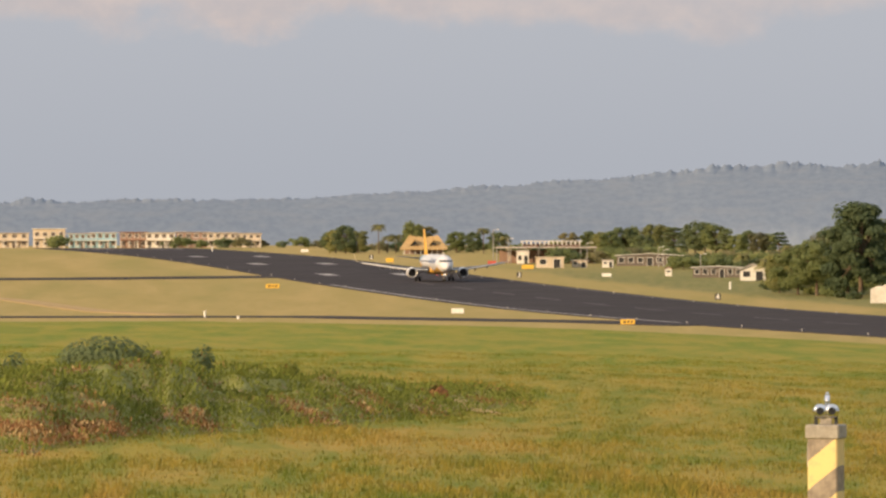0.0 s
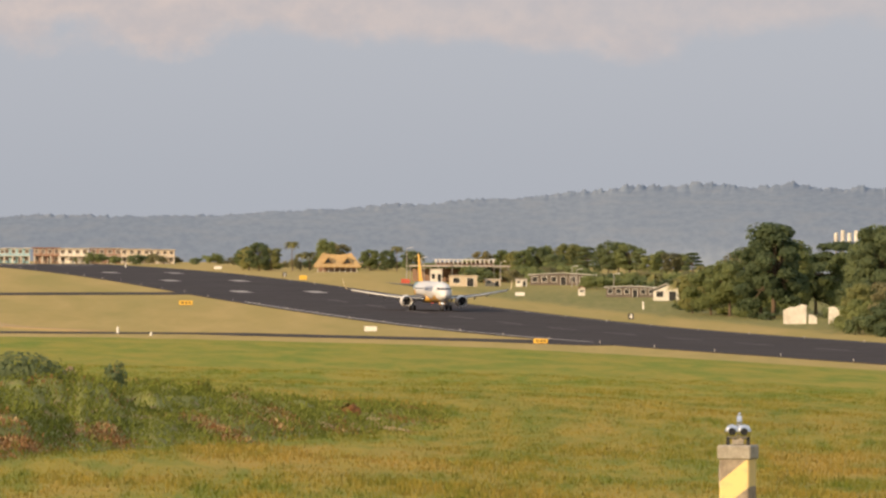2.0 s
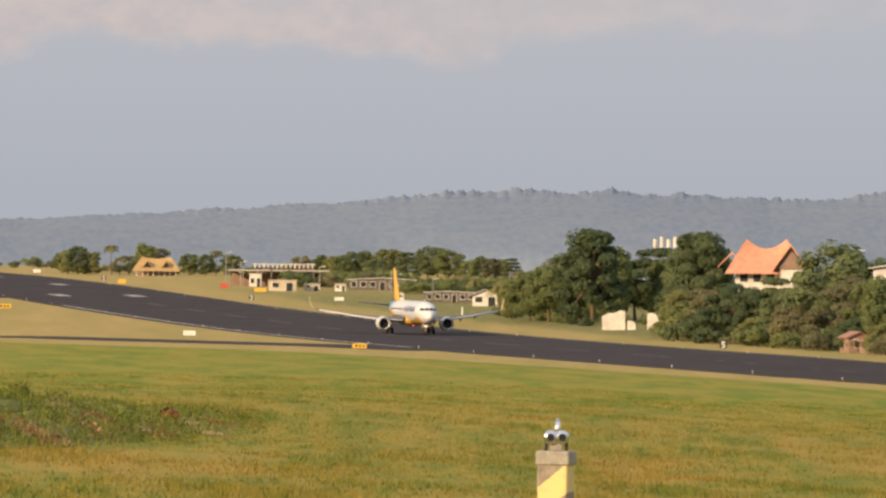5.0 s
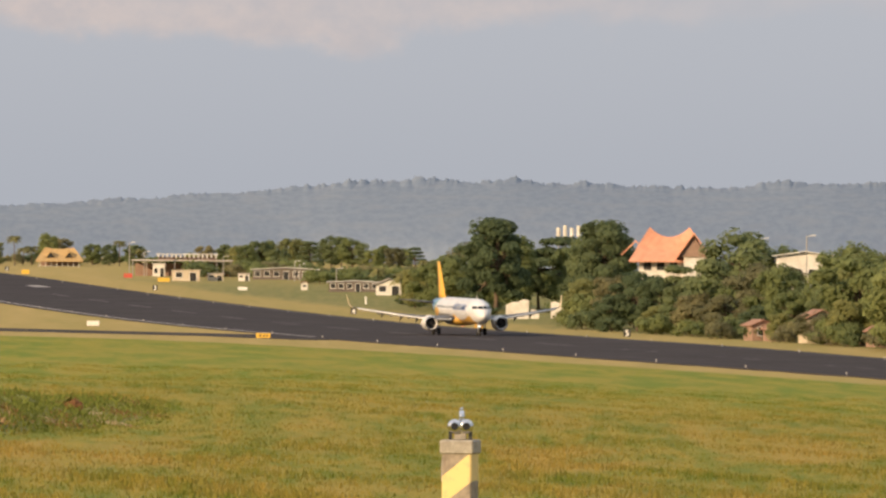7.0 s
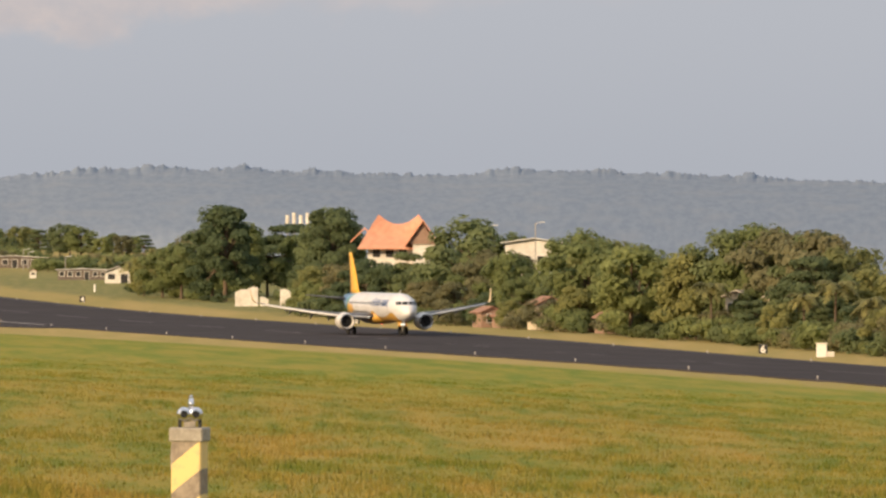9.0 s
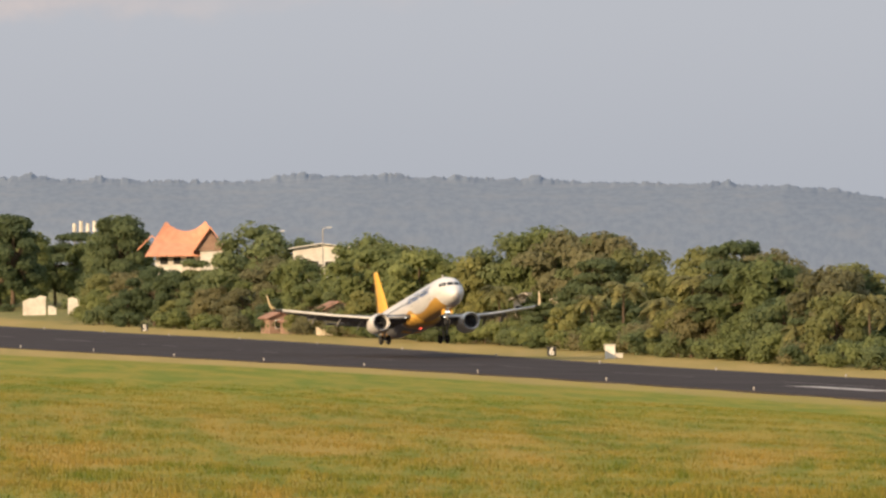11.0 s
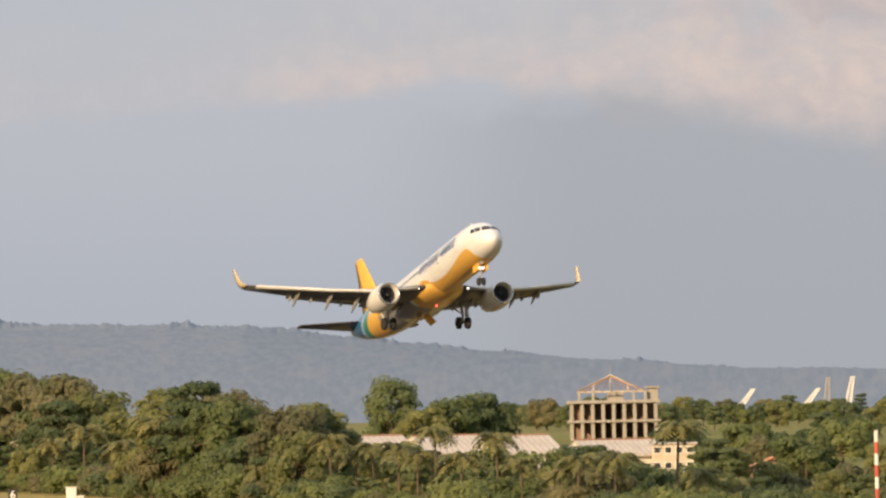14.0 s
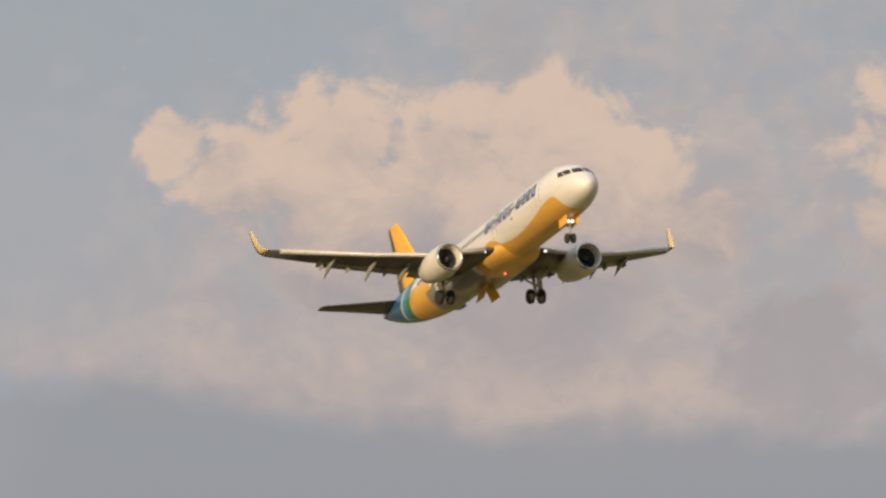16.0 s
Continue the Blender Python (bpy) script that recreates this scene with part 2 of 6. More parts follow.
TURF = grass_material()
ASPHALT = material("asphalt", (0.064, 0.056, 0.056), (0.043, 0.037, 0.038), 0.08, 0.95, bump=0.01, fine=30, gloss=0.05)
LINE_PAINT = material("line_paint", (0.50, 0.46, 0.42), (0.20, 0.18, 0.17), 0.6, 0.85)
WORN_PAINT = material("worn_paint", (0.15, 0.13, 0.12), (0.055, 0.047, 0.045), 0.4, 0.9)
CONCRETE = material("concrete", (0.42, 0.38, 0.31), (0.25, 0.22, 0.18), 4.0, 0.9, bump=0.01, fine=60)
WHITE_WALL = material("white_wall", (0.74, 0.70, 0.62), (0.52, 0.47, 0.40), 0.5, 0.85)
CREAM_WALL = material("cream_wall", (0.62, 0.52, 0.38), (0.44, 0.36, 0.26), 0.5, 0.85)
BLUE_WALL = material("blue_wall", (0.30, 0.47, 0.52), (0.22, 0.36, 0.40), 0.5, 0.85)
BROWN_WALL = material("brown_wall", (0.34, 0.22, 0.16), (0.22, 0.14, 0.10), 0.5, 0.85)
THATCH = material("thatch", (0.50, 0.34, 0.15), (0.33, 0.21, 0.09), 2.0, 0.95, bump=0.05, fine=12)
ROOF_TILE = material("red_roof", (0.66, 0.32, 0.195), (0.55, 0.25, 0.15), 0.8, 0.8, bump=0.03, fine=8)
SHEET_ROOF = material("sheet_roof", (0.54, 0.48, 0.41), (0.34, 0.28, 0.24), 0.4, 0.6)
RUSTY_ROOF = material("rusty_roof", (0.36, 0.20, 0.13), (0.22, 0.12, 0.08), 0.5, 0.85)
# dark brown that stands in for the shade inside windows and open bays
SHADED_OPENING = material("shaded_opening", (0.17, 0.135, 0.11), (0.11, 0.09, 0.075), 1.0, 0.8)
DARK_OPENING = material("dark_opening", (0.035, 0.033, 0.032), (0.02, 0.02, 0.02), 2.0, 0.6)
STEEL = material("steel", (0.42, 0.40, 0.37), (0.28, 0.25, 0.22), 3.0, 0.5, metal=0.4)
BARK = material("bark", (0.16, 0.115, 0.075), (0.09, 0.065, 0.045), 3.0, 0.95, bump=0.03)
LEAF = material("leaf", (0.195, 0.230, 0.108), (0.145, 0.180, 0.090), 0.35, 0.9, vary=0.28, island=0.22, through_light=0.58, gloss=0.12)
LEAF_MID = material("leaf_green", (0.245, 0.275, 0.110), (0.185, 0.216, 0.090), 0.4, 0.9, vary=0.25, island=0.22, through_light=0.58, gloss=0.12)
LEAF_PALE = material("leaf_yellow_green", (0.310, 0.305, 0.120), (0.235, 0.245, 0.098), 0.4, 0.9, vary=0.2, island=0.22, through_light=0.58, gloss=0.12)
LEAF_DRY = material("leaf_olive", (0.275, 0.255, 0.132), (0.205, 0.195, 0.105), 0.4, 0.9, vary=0.25, island=0.22, through_light=0.58, gloss=0.12)
PALM_LEAF = material("palm_leaf", (0.20, 0.185, 0.062), (0.115, 0.115, 0.042), 1.0, 0.8, vary=0.25, island=0.3, through_light=0.2)
VINE = material("vine_leaf", (0.200, 0.215, 0.044), (0.145, 0.165, 0.034), 0.8, 0.9, vary=0.15, island=0.2, through_light=0.35, gloss=0.08)
DRY_STEM = material("dry_stem", (0.245, 0.120, 0.052), (0.165, 0.078, 0.035), 1.5, 0.9, island=0.25, gloss=0.08)
EARTH = material("bare_earth", (0.45, 0.33, 0.165), (0.33, 0.215, 0.10), 0.8, 0.95, gloss=0.05)
BLADE = blade_material()
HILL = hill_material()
SIGN_YELLOW = material("sign_yellow", (0.75, 0.46, 0.06), (0.6, 0.36, 0.05), 1.0, 0.6)
SIGN_BLACK = material("sign_black", (0.025, 0.025, 0.025), (0.04, 0.04, 0.04), 2.0, 0.6)
WHITE_PAINT = material("white_paint", (0.80, 0.77, 0.70), (0.66, 0.62, 0.55), 2.0, 0.5)
RED_PAINT = material("red_paint", (0.55, 0.10, 0.06), (0.4, 0.08, 0.05), 2.0, 0.6)
YELLOW_PAINT = material("yellow_paint", (0.72, 0.50, 0.07), (0.55, 0.40, 0.10), 5.0, 0.75)
CHROME = material("chrome", (0.75, 0.74, 0.72), (0.6, 0.58, 0.56), 6.0, 0.12, metal=1.0)
RUBBER = material("rubber", (0.022, 0.021, 0.020), (0.035, 0.033, 0.030), 6.0, 0.85)


# ---- mesh helpers ----
def link(name, bm, mat, parent=None, label="", smooth=False):
    me = bpy.data.meshes.new(name)
    bm.to_mesh(me)
    bm.free()
    for m in mat if isinstance(mat, (list, tuple)) else [mat]:
        me.materials.append(m)
    if smooth:
        me.shade_smooth()
    ob = new(name, me)
    ob.parent = parent
    return tagged(ob, label) if label else ob


def part(name, bm, mat, parent, label="", smooth=False):
    return link(name, bm, mat, parent, label, smooth)


def shared(name, mesh, parent, m):
    ob = new(name, mesh)
    ob.parent = parent
    ob.matrix_basis = m
    return ob


def sheet(name, verts, faces, mat, smooth=True):
    me = bpy.data.meshes.new(name)
    me.from_pydata(verts, [], faces)
    for m in mat if isinstance(mat, (list, tuple)) else [mat]:
        me.materials.append(m)
    if smooth:
        me.shade_smooth()
    return new(name, me)


def box(bm, x0, x1, y0, y1, z0, z1, bevel=0.0, mat_index=0):
    g = bmesh.ops.create_cube(bm, size=1.0)
    for v in g["verts"]:
        v.co = Vector((x0 + (v.co.x + 0.5) * (x1 - x0), y0 + (v.co.y + 0.5) * (y1 - y0), z0 + (v.co.z + 0.5) * (z1 - z0)))
    faces = {f for v in g["verts"] for f in v.link_faces}
    for f in faces:
        f.material_index = mat_index
    if bevel:
        edges = {e for v in g["verts"] for e in v.link_edges}
        bmesh.ops.bevel(bm, geom=list(edges), offset=bevel, segments=1, affect="EDGES")


def tube(bm, a, b, ra, rb, n=8, caps=True):
    a, b = Vector(a), Vector(b)
    q = (b - a).to_track_quat("Z", "Y")
    rings = []
    for c, r in ((a, ra), (b, rb)):
        rings.append([bm.verts.new(c + q @ Vector((r * math.cos(2 * math.pi * i / n), r * math.sin(2 * math.pi * i / n), 0))) for i in range(n)])
    for i in range(n):
        bm.faces.new((rings[0][i], rings[0][(i + 1) % n], rings[1][(i + 1) % n], rings[1][i]))
    if caps:
        bm.faces.new(rings[0][::-1]), bm.faces.new(rings[1])


def loft(bm, rings, cap0=True, cap1=True):
    vs = [[bm.verts.new(p) for p in r] for r in rings]
    n = len(vs[0])
    for a, b in zip(vs, vs[1:]):
        for i in range(n):
            bm.faces.new((a[i], a[(i + 1) % n], b[(i + 1) % n], b[i]))
    if cap0:
        bm.faces.new(vs[0][::-1])
    if cap1:
        bm.faces.new(vs[-1])
    bmesh.ops.recalc_face_normals(bm, faces=bm.faces)


def prism(bm, outline, axis, a, b):
    """Extrudes a closed outline of 2D points along an axis (0: x, 1: y, 2: z) from a to b."""
    def at(p, h):
        q = list(p)
        q.insert(axis, h)
        return q
    loft(bm, [[at(p, a) for p in outline], [at(p, b) for p in outline]])


def empty(name, m, label, category, group=""):
    ob = new(name)
    ob.matrix_basis = m
    return tagged(ob, label, category, group)


# ---- the lie of the land ----
LEVELS = ((0, 2.0), (500, 2.0), (700, 1.7), (900, 0.8), (1100, 0.0), (1300, 0.0), (1550, 1.7), (1800, 4.2), (2000, 5.5), (2300, 6.0), (2900, 5.0), (3600, -2.0), (6000, -6.0))
NEAR_EDGE, FAR_EDGE, RUNWAY_START, RUNWAY_END = 186.0, 236.0, 150.0, 2330.0


def level(y):
    """Height of the runway's line, eased between the levels."""
    pts = LEVELS
    if y <= pts[0][0]:
        return pts[0][1]
    for i in range(len(pts) - 1):
        (a, p), (b, q) = pts[i], pts[i + 1]
        if y <= b:
            def slope(j):
                if j <= 0 or j >= len(pts) - 1:
                    return 0.0
                return (pts[j + 1][1] - pts[j - 1][1]) / (pts[j + 1][0] - pts[j - 1][0])
            t, d = (y - a) / (b - a), b - a
            return ((2 * t ** 3 - 3 * t * t + 1) * p + (t ** 3 - 2 * t * t + t) * d * slope(i)
                    + (3 * t * t - 2 * t ** 3) * q + (t ** 3 - t * t) * d * slope(i + 1))
    return pts[-1][1]


def fall(x, y):
    """The near stretch of the runway falls off to its far side."""
    t = min(max((1050 - y) / 330, 0.0), 1.0)
    return 0.030 * t * t * (3 - 2 * t) * min(max(x - NEAR_EDGE, 0.0), 54.0)


def ground_z(x, y):
    r = math.hypot(x, y)
    b = math.atan2(x, y)
    base = level(max(y, 0.0)) - 0.12 - fall(x, y)
    inner = (NEAR_EDGE - 6) / math.sin(min(max(b, radians(3)), radians(45)))
    rim = 1 / ((1 / 1150) ** 6 + (1 / inner) ** 6) ** (1 / 6)
    if x > FAR_EDGE + 30:
        base += min((x - FAR_EDGE - 30) * 0.03, 4.0) * min(max((1700 - y) / 500, 0), 1)
    roll = 0.25 * noise.noise(Vector((x * 0.03, y * 0.008, 0))) + 0.08 * noise.noise(Vector((x * 0.2, y * 0.05, 3)))
    if r < 115:
        return 15.3 + (12.0 - 15.3) * r / 115 + roll * min(r / 60, 1)
    if r < rim:
        t = (r - 115) / (rim - 115)
        return 12.0 + (base - 12.0) * t + roll * min(1, (1 - t) * 6)
    return base


def build_ground():
    bearings = [i * 0.1 for i in range(20, 280)] + [28 + i * 3 for i in range(0, 111)] + [0.5 + 0.5 * i for i in range(3)]
    bearings = sorted(set(round(b, 3) for b in bearings if b < 361.9))
    radii = [0.0] + [6 * 1.045 ** i for i in range(155)]
    radii = [r for r in radii if r < 4950] + [4950]
    verts = [(0, 0, ground_z(0, 0))]
    for r in radii[1:]:
        for b in bearings:
            x, y = r * math.sin(radians(b)), r * math.cos(radians(b))
            verts.append((x, y, ground_z(x, y)))
    n = len(bearings)
    faces = [(0, 1 + (j + 1) % n, 1 + j) for j in range(n)]
    for i in range(len(radii) - 2):
        a = 1 + i * n
        faces += [(a + j, a + (j + 1) % n, a + n + (j + 1) % n, a + n + j) for j in range(n)]
    ob = sheet("ground", verts, faces, TURF)
    tagged(ob, "mown green and straw-coloured grass falling to the runway", "grass", kind="structure")


def strip(name, path, half, lift, mat, label, category, kind="structure", thick=0.25):
    """A paved band along a list of (x, y), bedded in the ground, with real edges."""
    bm = bmesh.new()
    rings = []
    for i, (x, y) in enumerate(path):
        a, b = path[max(i - 1, 0)], path[min(i + 1, len(path) - 1)]
        d = Vector((b[0] - a[0], b[1] - a[1])).normalized()
        h = half[i] if isinstance(half, list) else half
        nx, ny = -d.y * h, d.x * h
        a, b = (x + nx, y + ny), (x - nx, y - ny)
        za, zb = (level(p[1]) + lift - fall(*p) for p in (a, b))
        rings.append([(*a, za), (*b, zb), (*b, zb - thick), (*a, za - thick)])
    loft(bm, rings)
    return tagged(link(name, bm, mat), label, category, kind=kind)


def build_runway():
    c, w = (NEAR_EDGE + FAR_EDGE) / 2, (FAR_EDGE - NEAR_EDGE) / 2
    ys = [RUNWAY_START + i * 20 for i in range(int((RUNWAY_END - RUNWAY_START) / 20) + 1)]
    road = strip("runway", [(c, y) for y in ys], w, 0.0, ASPHALT, "dark worn asphalt runway with faded white marks", "runway")
    strip("taxiway_near", [(-400 + 30 * i, 1262 - 4.4 * i) for i in range(19)] + [(150, 1160), (180, 1105), (190, 1060)], 9, -0.02, ASPHALT, "dark asphalt taxiway through dry grass", "taxiway")
    strip("taxiway_far", [(-300 + 40 * i, 1545 + 7 * i) for i in range(12)] + [(165, 1632), (190, 1640)], 12, -0.02, ASPHALT, "asphalt taxiway joining the runway", "taxiway")
    strip("dirt_path", [(92, 1480), (100, 1426), (107, 1376), (110, 1305), (112, 1250), (122, 1206)], 3.0, -0.01, EARTH, "pale worn dirt path in dry grass", "path")
    # paint lies a little above the asphalt; marks are parts of the runway

    def mark(name, x0, x1, y0, y1, paint=LINE_PAINT):
        bm = bmesh.new()
        n = max(1, int((y1 - y0) / 20))
        rows = [[bm.verts.new((x, y0 + (y1 - y0) * i / n, level(y0 + (y1 - y0) * i / n) - fall(x, y0 + (y1 - y0) * i / n) + 0.012)) for x in (x0, x1)] for i in range(n + 1)]
        for a, b in zip(rows, rows[1:]):
            bm.faces.new((a[0], a[1], b[1], b[0]))
        part(name, bm, paint, road)
    mark("edge_line", NEAR_EDGE + 1.6, NEAR_EDGE + 2.5, 1090, 1540)
    mark("edge_line", FAR_EDGE - 2.5, FAR_EDGE - 1.8, 700, 1560, WORN_PAINT)
    for y in range(220, 1560, 60):
        mark("centre_stripe", c - 0.4, c + 0.4, y, y + 30, WORN_PAINT)
    for y in (1650, 1800, 1950):
        for s in (-1, 1):
            mark("touchdown_mark", c + s * 9 - 1.8, c + s * 9 + 1.8, y, y + 22.5)
    for s in (-1, 1):
        for i in range(4):
            mark("threshold_mark", c + s * (4 + i * 3.6) - 0.9, c + s * (4 + i * 3.6) + 0.9, 2240, 2270)
    for y0 in (612, 520):
        for s in (-1, 1):
            mark("aiming_mark", c + s * 8 - 2, c + s * 8 + 2, y0, y0 + 26)


# skyline of the wooded range: bearing, elevation in degrees as seen from the eye
RANGE = ((-40, 0.1), (0, 0.06), (4.3, 0.09), (5.3, 0.12), (6.6, 0.13), (8.0, 0.21), (8.9, 0.27), (10.0, 0.37), (11.4, 0.40), (12.7, 0.35), (14.0, 0.40),
         (15.7, 0.34), (17.5, 0.29), (18.4, 0.18), (19.9, 0.0), (21.4, -0.12), (23.5, -0.2), (26, -0.15), (32, 0.05), (60, 0.2))


def build_hills():
    bs = [-40 + i * 1.0 for i in range(42)] + [2 + i * 0.016 for i in range(1563)] + [27.02 + i for i in range(33)]
    n = 24
    verts, faces = [], []
    xs, es = [p[0] for p in RANGE], [p[1] for p in RANGE]
    for b in bs:
        elev = float(np.interp(b, xs, es)) + 0.012
        first = float(np.interp(b, (9.5, 12.5, 18, 19), (2560, 1560, 1540, 1570)))
        for i in range(n):
            t = i / (n - 1)
            r = first + (4300 - first) * t
            x, y = r * math.sin(radians(b)), r * math.cos(radians(b))
            lumps = 3.5 * noise.noise(Vector((b * 2.1, r * 0.004, 0))) + 3.4 * abs(noise.noise(Vector((b * 9.0, r * 0.006, 5)))) + 2.2 * abs(noise.noise(Vector((b * 23, r * 0.02, 9)))) + 1.8 * max(0.0, noise.noise(Vector((b * 31, r * 0.02, 31))) - 0.12) + 1.3 * noise.noise(Vector((b * 70, r * 0.05, 3)))
            low = (ground_z(x, y) + 3.0 - 17) / r if i else (ground_z(x, y) - 1.0 - 17) / r
            a = low + (math.tan(radians(elev)) - low) * t ** 0.75
            verts.append((x, y, 17 + a * r + (lumps - 1.8) * (0.012 + 0.988 * t ** 14)))
        if b == bs[0]:
            continue
        a = len(verts) - 2 * n
        faces += [(a + j, a + j + 1, a + n + j + 1, a + n + j) for j in range(n - 1)]
    tagged(sheet("backdrop_hills", verts, faces, HILL), "low wooded hills with blue evening haze painted into their colour", "hills", kind="structure")


build_ground()
build_runway()
build_hills()


# ---- the airliner: nose towards -y, origin on the ground under the main wheels ----
X0 = 21.97


def livery():
    """White hull, amber belly that sweeps up to the tail, green and blue bands on the tail cone."""
    m = bpy.data.materials.new("hull_paint")
    m.use_nodes = True
    k = Nodes(m.node_tree)
    x, y, z = k.split(k.add("ShaderNodeTexCoord").outputs["Object"])
    s = k.math("ADD", y, X0)
    grime = k.noise(k.combine(x, k.math("MULTIPLY", y, 0.25), z), 0.9, 5.0)
    curve = k.add("ShaderNodeFloatCurve")
    c = curve.mapping.curves[0]
    for px, py in ((0.058, 0.20), (0.082, 0.36), (0.11, 0.355), (0.18, 0.31), (0.26, 0.285), (0.32, 0.30), (0.37, 0.38), (0.41, 0.33), (0.45, 0.18), (0.56, 0.18), (0.635, 0.20), (0.675, 0.46), (0.80, 0.50)):
        c.points.new(px, py)
    c.points[0].location, c.points[-1].location = (0.0, 0.15), (1.0, 0.5)
    curve.mapping.update()
    k.put(curve.inputs["Value"], k.math("DIVIDE", s, 44.5))
    edge = k.math("MULTIPLY", curve.outputs[0], 9.0)
    amber = k.ramp(k.math("SUBTRACT", edge, z), -0.06, 0.06)
    white = k.mix(k.ramp(grime, 0.35, 0.75), (0.68, 0.66, 0.635), (0.58, 0.555, 0.525))
    gold = k.mix(k.ramp(grime, 0.35, 0.75), (0.68, 0.385, 0.075), (0.58, 0.315, 0.06))
    col = k.mix(amber, white, gold)
    # the wing's shade on the belly behind its roots, painted as grey
    keel_shade = k.math("MULTIPLY", k.math("MULTIPLY", k.ramp(s, 19.6, 20.0), k.ramp(s, 31.0, 30.4)), k.ramp(z, 3.5, 3.3))
    col = k.mix(keel_shade, col, (0.20, 0.195, 0.19))
    # ribbon round the tail: pale blue, green, then deep blue, leaning forward at the top
    slant = k.math("ADD", s, k.math("MULTIPLY", k.math("SUBTRACT", z, 4.0), 0.9))
    col = k.mix(k.ramp(slant, 34.3, 34.4), col, (0.03, 0.20, 0.10))
    col = k.mix(k.ramp(slant, 35.3, 35.5), col, (0.05, 0.22, 0.33))
    col = k.mix(k.ramp(slant, 36.4, 36.6), col, (0.36, 0.50, 0.55))
    col = k.mix(k.ramp(slant, 37.1, 37.3), col, (0.03, 0.11, 0.24))
    b = k.add("ShaderNodeBsdfPrincipled")
    k.put(b.inputs["Base Color"], col)
    b.inputs["Roughness"].default_value = 0.32
    b.inputs["Coat Weight"].default_value = 0.3
    k.put(k.add("ShaderNodeOutputMaterial").inputs[0], b.outputs[0])
    return m


HULL = livery()
AMBER = material("amber_paint", (0.78, 0.43, 0.05), (0.68, 0.36, 0.04), 0.8, 0.38)
WINGLET_PAINT = material("pale_gold_paint", (0.68, 0.53, 0.30), (0.56, 0.43, 0.24), 0.8, 0.4)
SLAT_GREY = material("slat_grey", (0.60, 0.58, 0.55), (0.48, 0.46, 0.43), 1.5, 0.4, metal=0.15)
FLAP_GREY = material("flap_grey", (0.34, 0.325, 0.30), (0.25, 0.24, 0.225), 1.2, 0.5)
PLANE_WHITE = material("plane_white", (0.66, 0.63, 0.59), (0.52, 0.49, 0.45), 0.9, 0.35)
# the wing's light grey, darkened to put its underside's shade into the colour
SHADED_WING_GREY = material("wing_grey", (0.100, 0.100, 0.104), (0.068, 0.068, 0.072), 0.9, 0.45)
BARE_METAL = material("bare_metal", (0.72, 0.71, 0.69), (0.55, 0.54, 0.52), 3.0, 0.22, metal=0.9)
FAN_DARK = material("fan_dark", (0.05, 0.05, 0.055), (0.09, 0.09, 0.09), 8.0, 0.45, metal=0.5)
GLASS_DARK = material("cockpit_glass", (0.015, 0.017, 0.02), (0.03, 0.03, 0.035), 3.0, 0.08)
LETTER_BLUE = material("letter_blue", (0.03, 0.085, 0.25), (0.025, 0.07, 0.2), 2.0, 0.4)
GEAR_METAL = material("gear_metal", (0.62, 0.60, 0.56), (0.40, 0.38, 0.35), 5.0, 0.4, metal=0.3)
LAMP_GLOW = glowing("landing_lamp", (1.0, 0.93, 0.8), 1.8)
RED_GLOW = glowing("beacon_red", (1.0, 0.12, 0.08), 2.5)

HULL_STATIONS = ((0.0, 3.30, 0.06, 0.06), (0.25, 3.31, 0.46, 0.48), (0.7, 3.40, 0.86, 0.86), (1.4, 3.56, 1.26, 1.22), (2.3, 3.73, 1.62, 1.52), (3.3, 3.84, 1.86, 1.76),
                 (4.6, 3.92, 2.01, 1.90), (6.5, 3.95, 2.07, 1.975), (10, 3.95, 2.07, 1.975), (15, 3.95, 2.07, 1.975), (20, 3.95, 2.07, 1.975), (25, 3.95, 2.07, 1.975), (29, 3.95, 2.07, 1.975),
                 (31.5, 4.02, 2.0, 1.94), (34, 4.12, 1.85, 1.82), (36.5, 4.28, 1.62, 1.6), (39, 4.52, 1.30, 1.28), (41, 4.78, 0.98, 0.96), (43, 5.08, 0.58, 0.54), (44.2, 5.26, 0.30, 0.27), (44.5, 5.3, 0.18, 0.16))


def hull_at(s):
    a = [p[0] for p in HULL_STATIONS]
    return [float(np.interp(s, a, [p[i] for p in HULL_STATIONS])) for i in (1, 2, 3)]


def airfoil(x, le, chord, z, thick, droop=0.0, upright=False):
    pts = []
    shape = ((1.0, 0.0), (0.7, 0.35), (0.4, 0.55), (0.15, 0.45), (0.03, 0.2), (0.0, 0.0), (0.03, -0.16), (0.15, -0.32), (0.4, -0.38), (0.7, -0.2))
    for u, v in shape:
        d = v * thick * chord - droop * max(u - 0.6, 0) * chord
        pts.append((x + d, le + u * chord - X0, z) if upright else (x, le + u * chord - X0, z + d))
    return pts


def nose_station(x, z):
    """How far behind the nose's tip the hull reaches height z at a distance x from its middle."""
    lo, hi = 0.0, 6.0
    for _ in range(30):
        mid = (lo + hi) / 2
        zc, h, w = hull_at(mid)
        if (x / w) ** 2 + ((z - zc) / h) ** 2 > 1:
            lo = mid
        else:
            hi = mid
    return hi


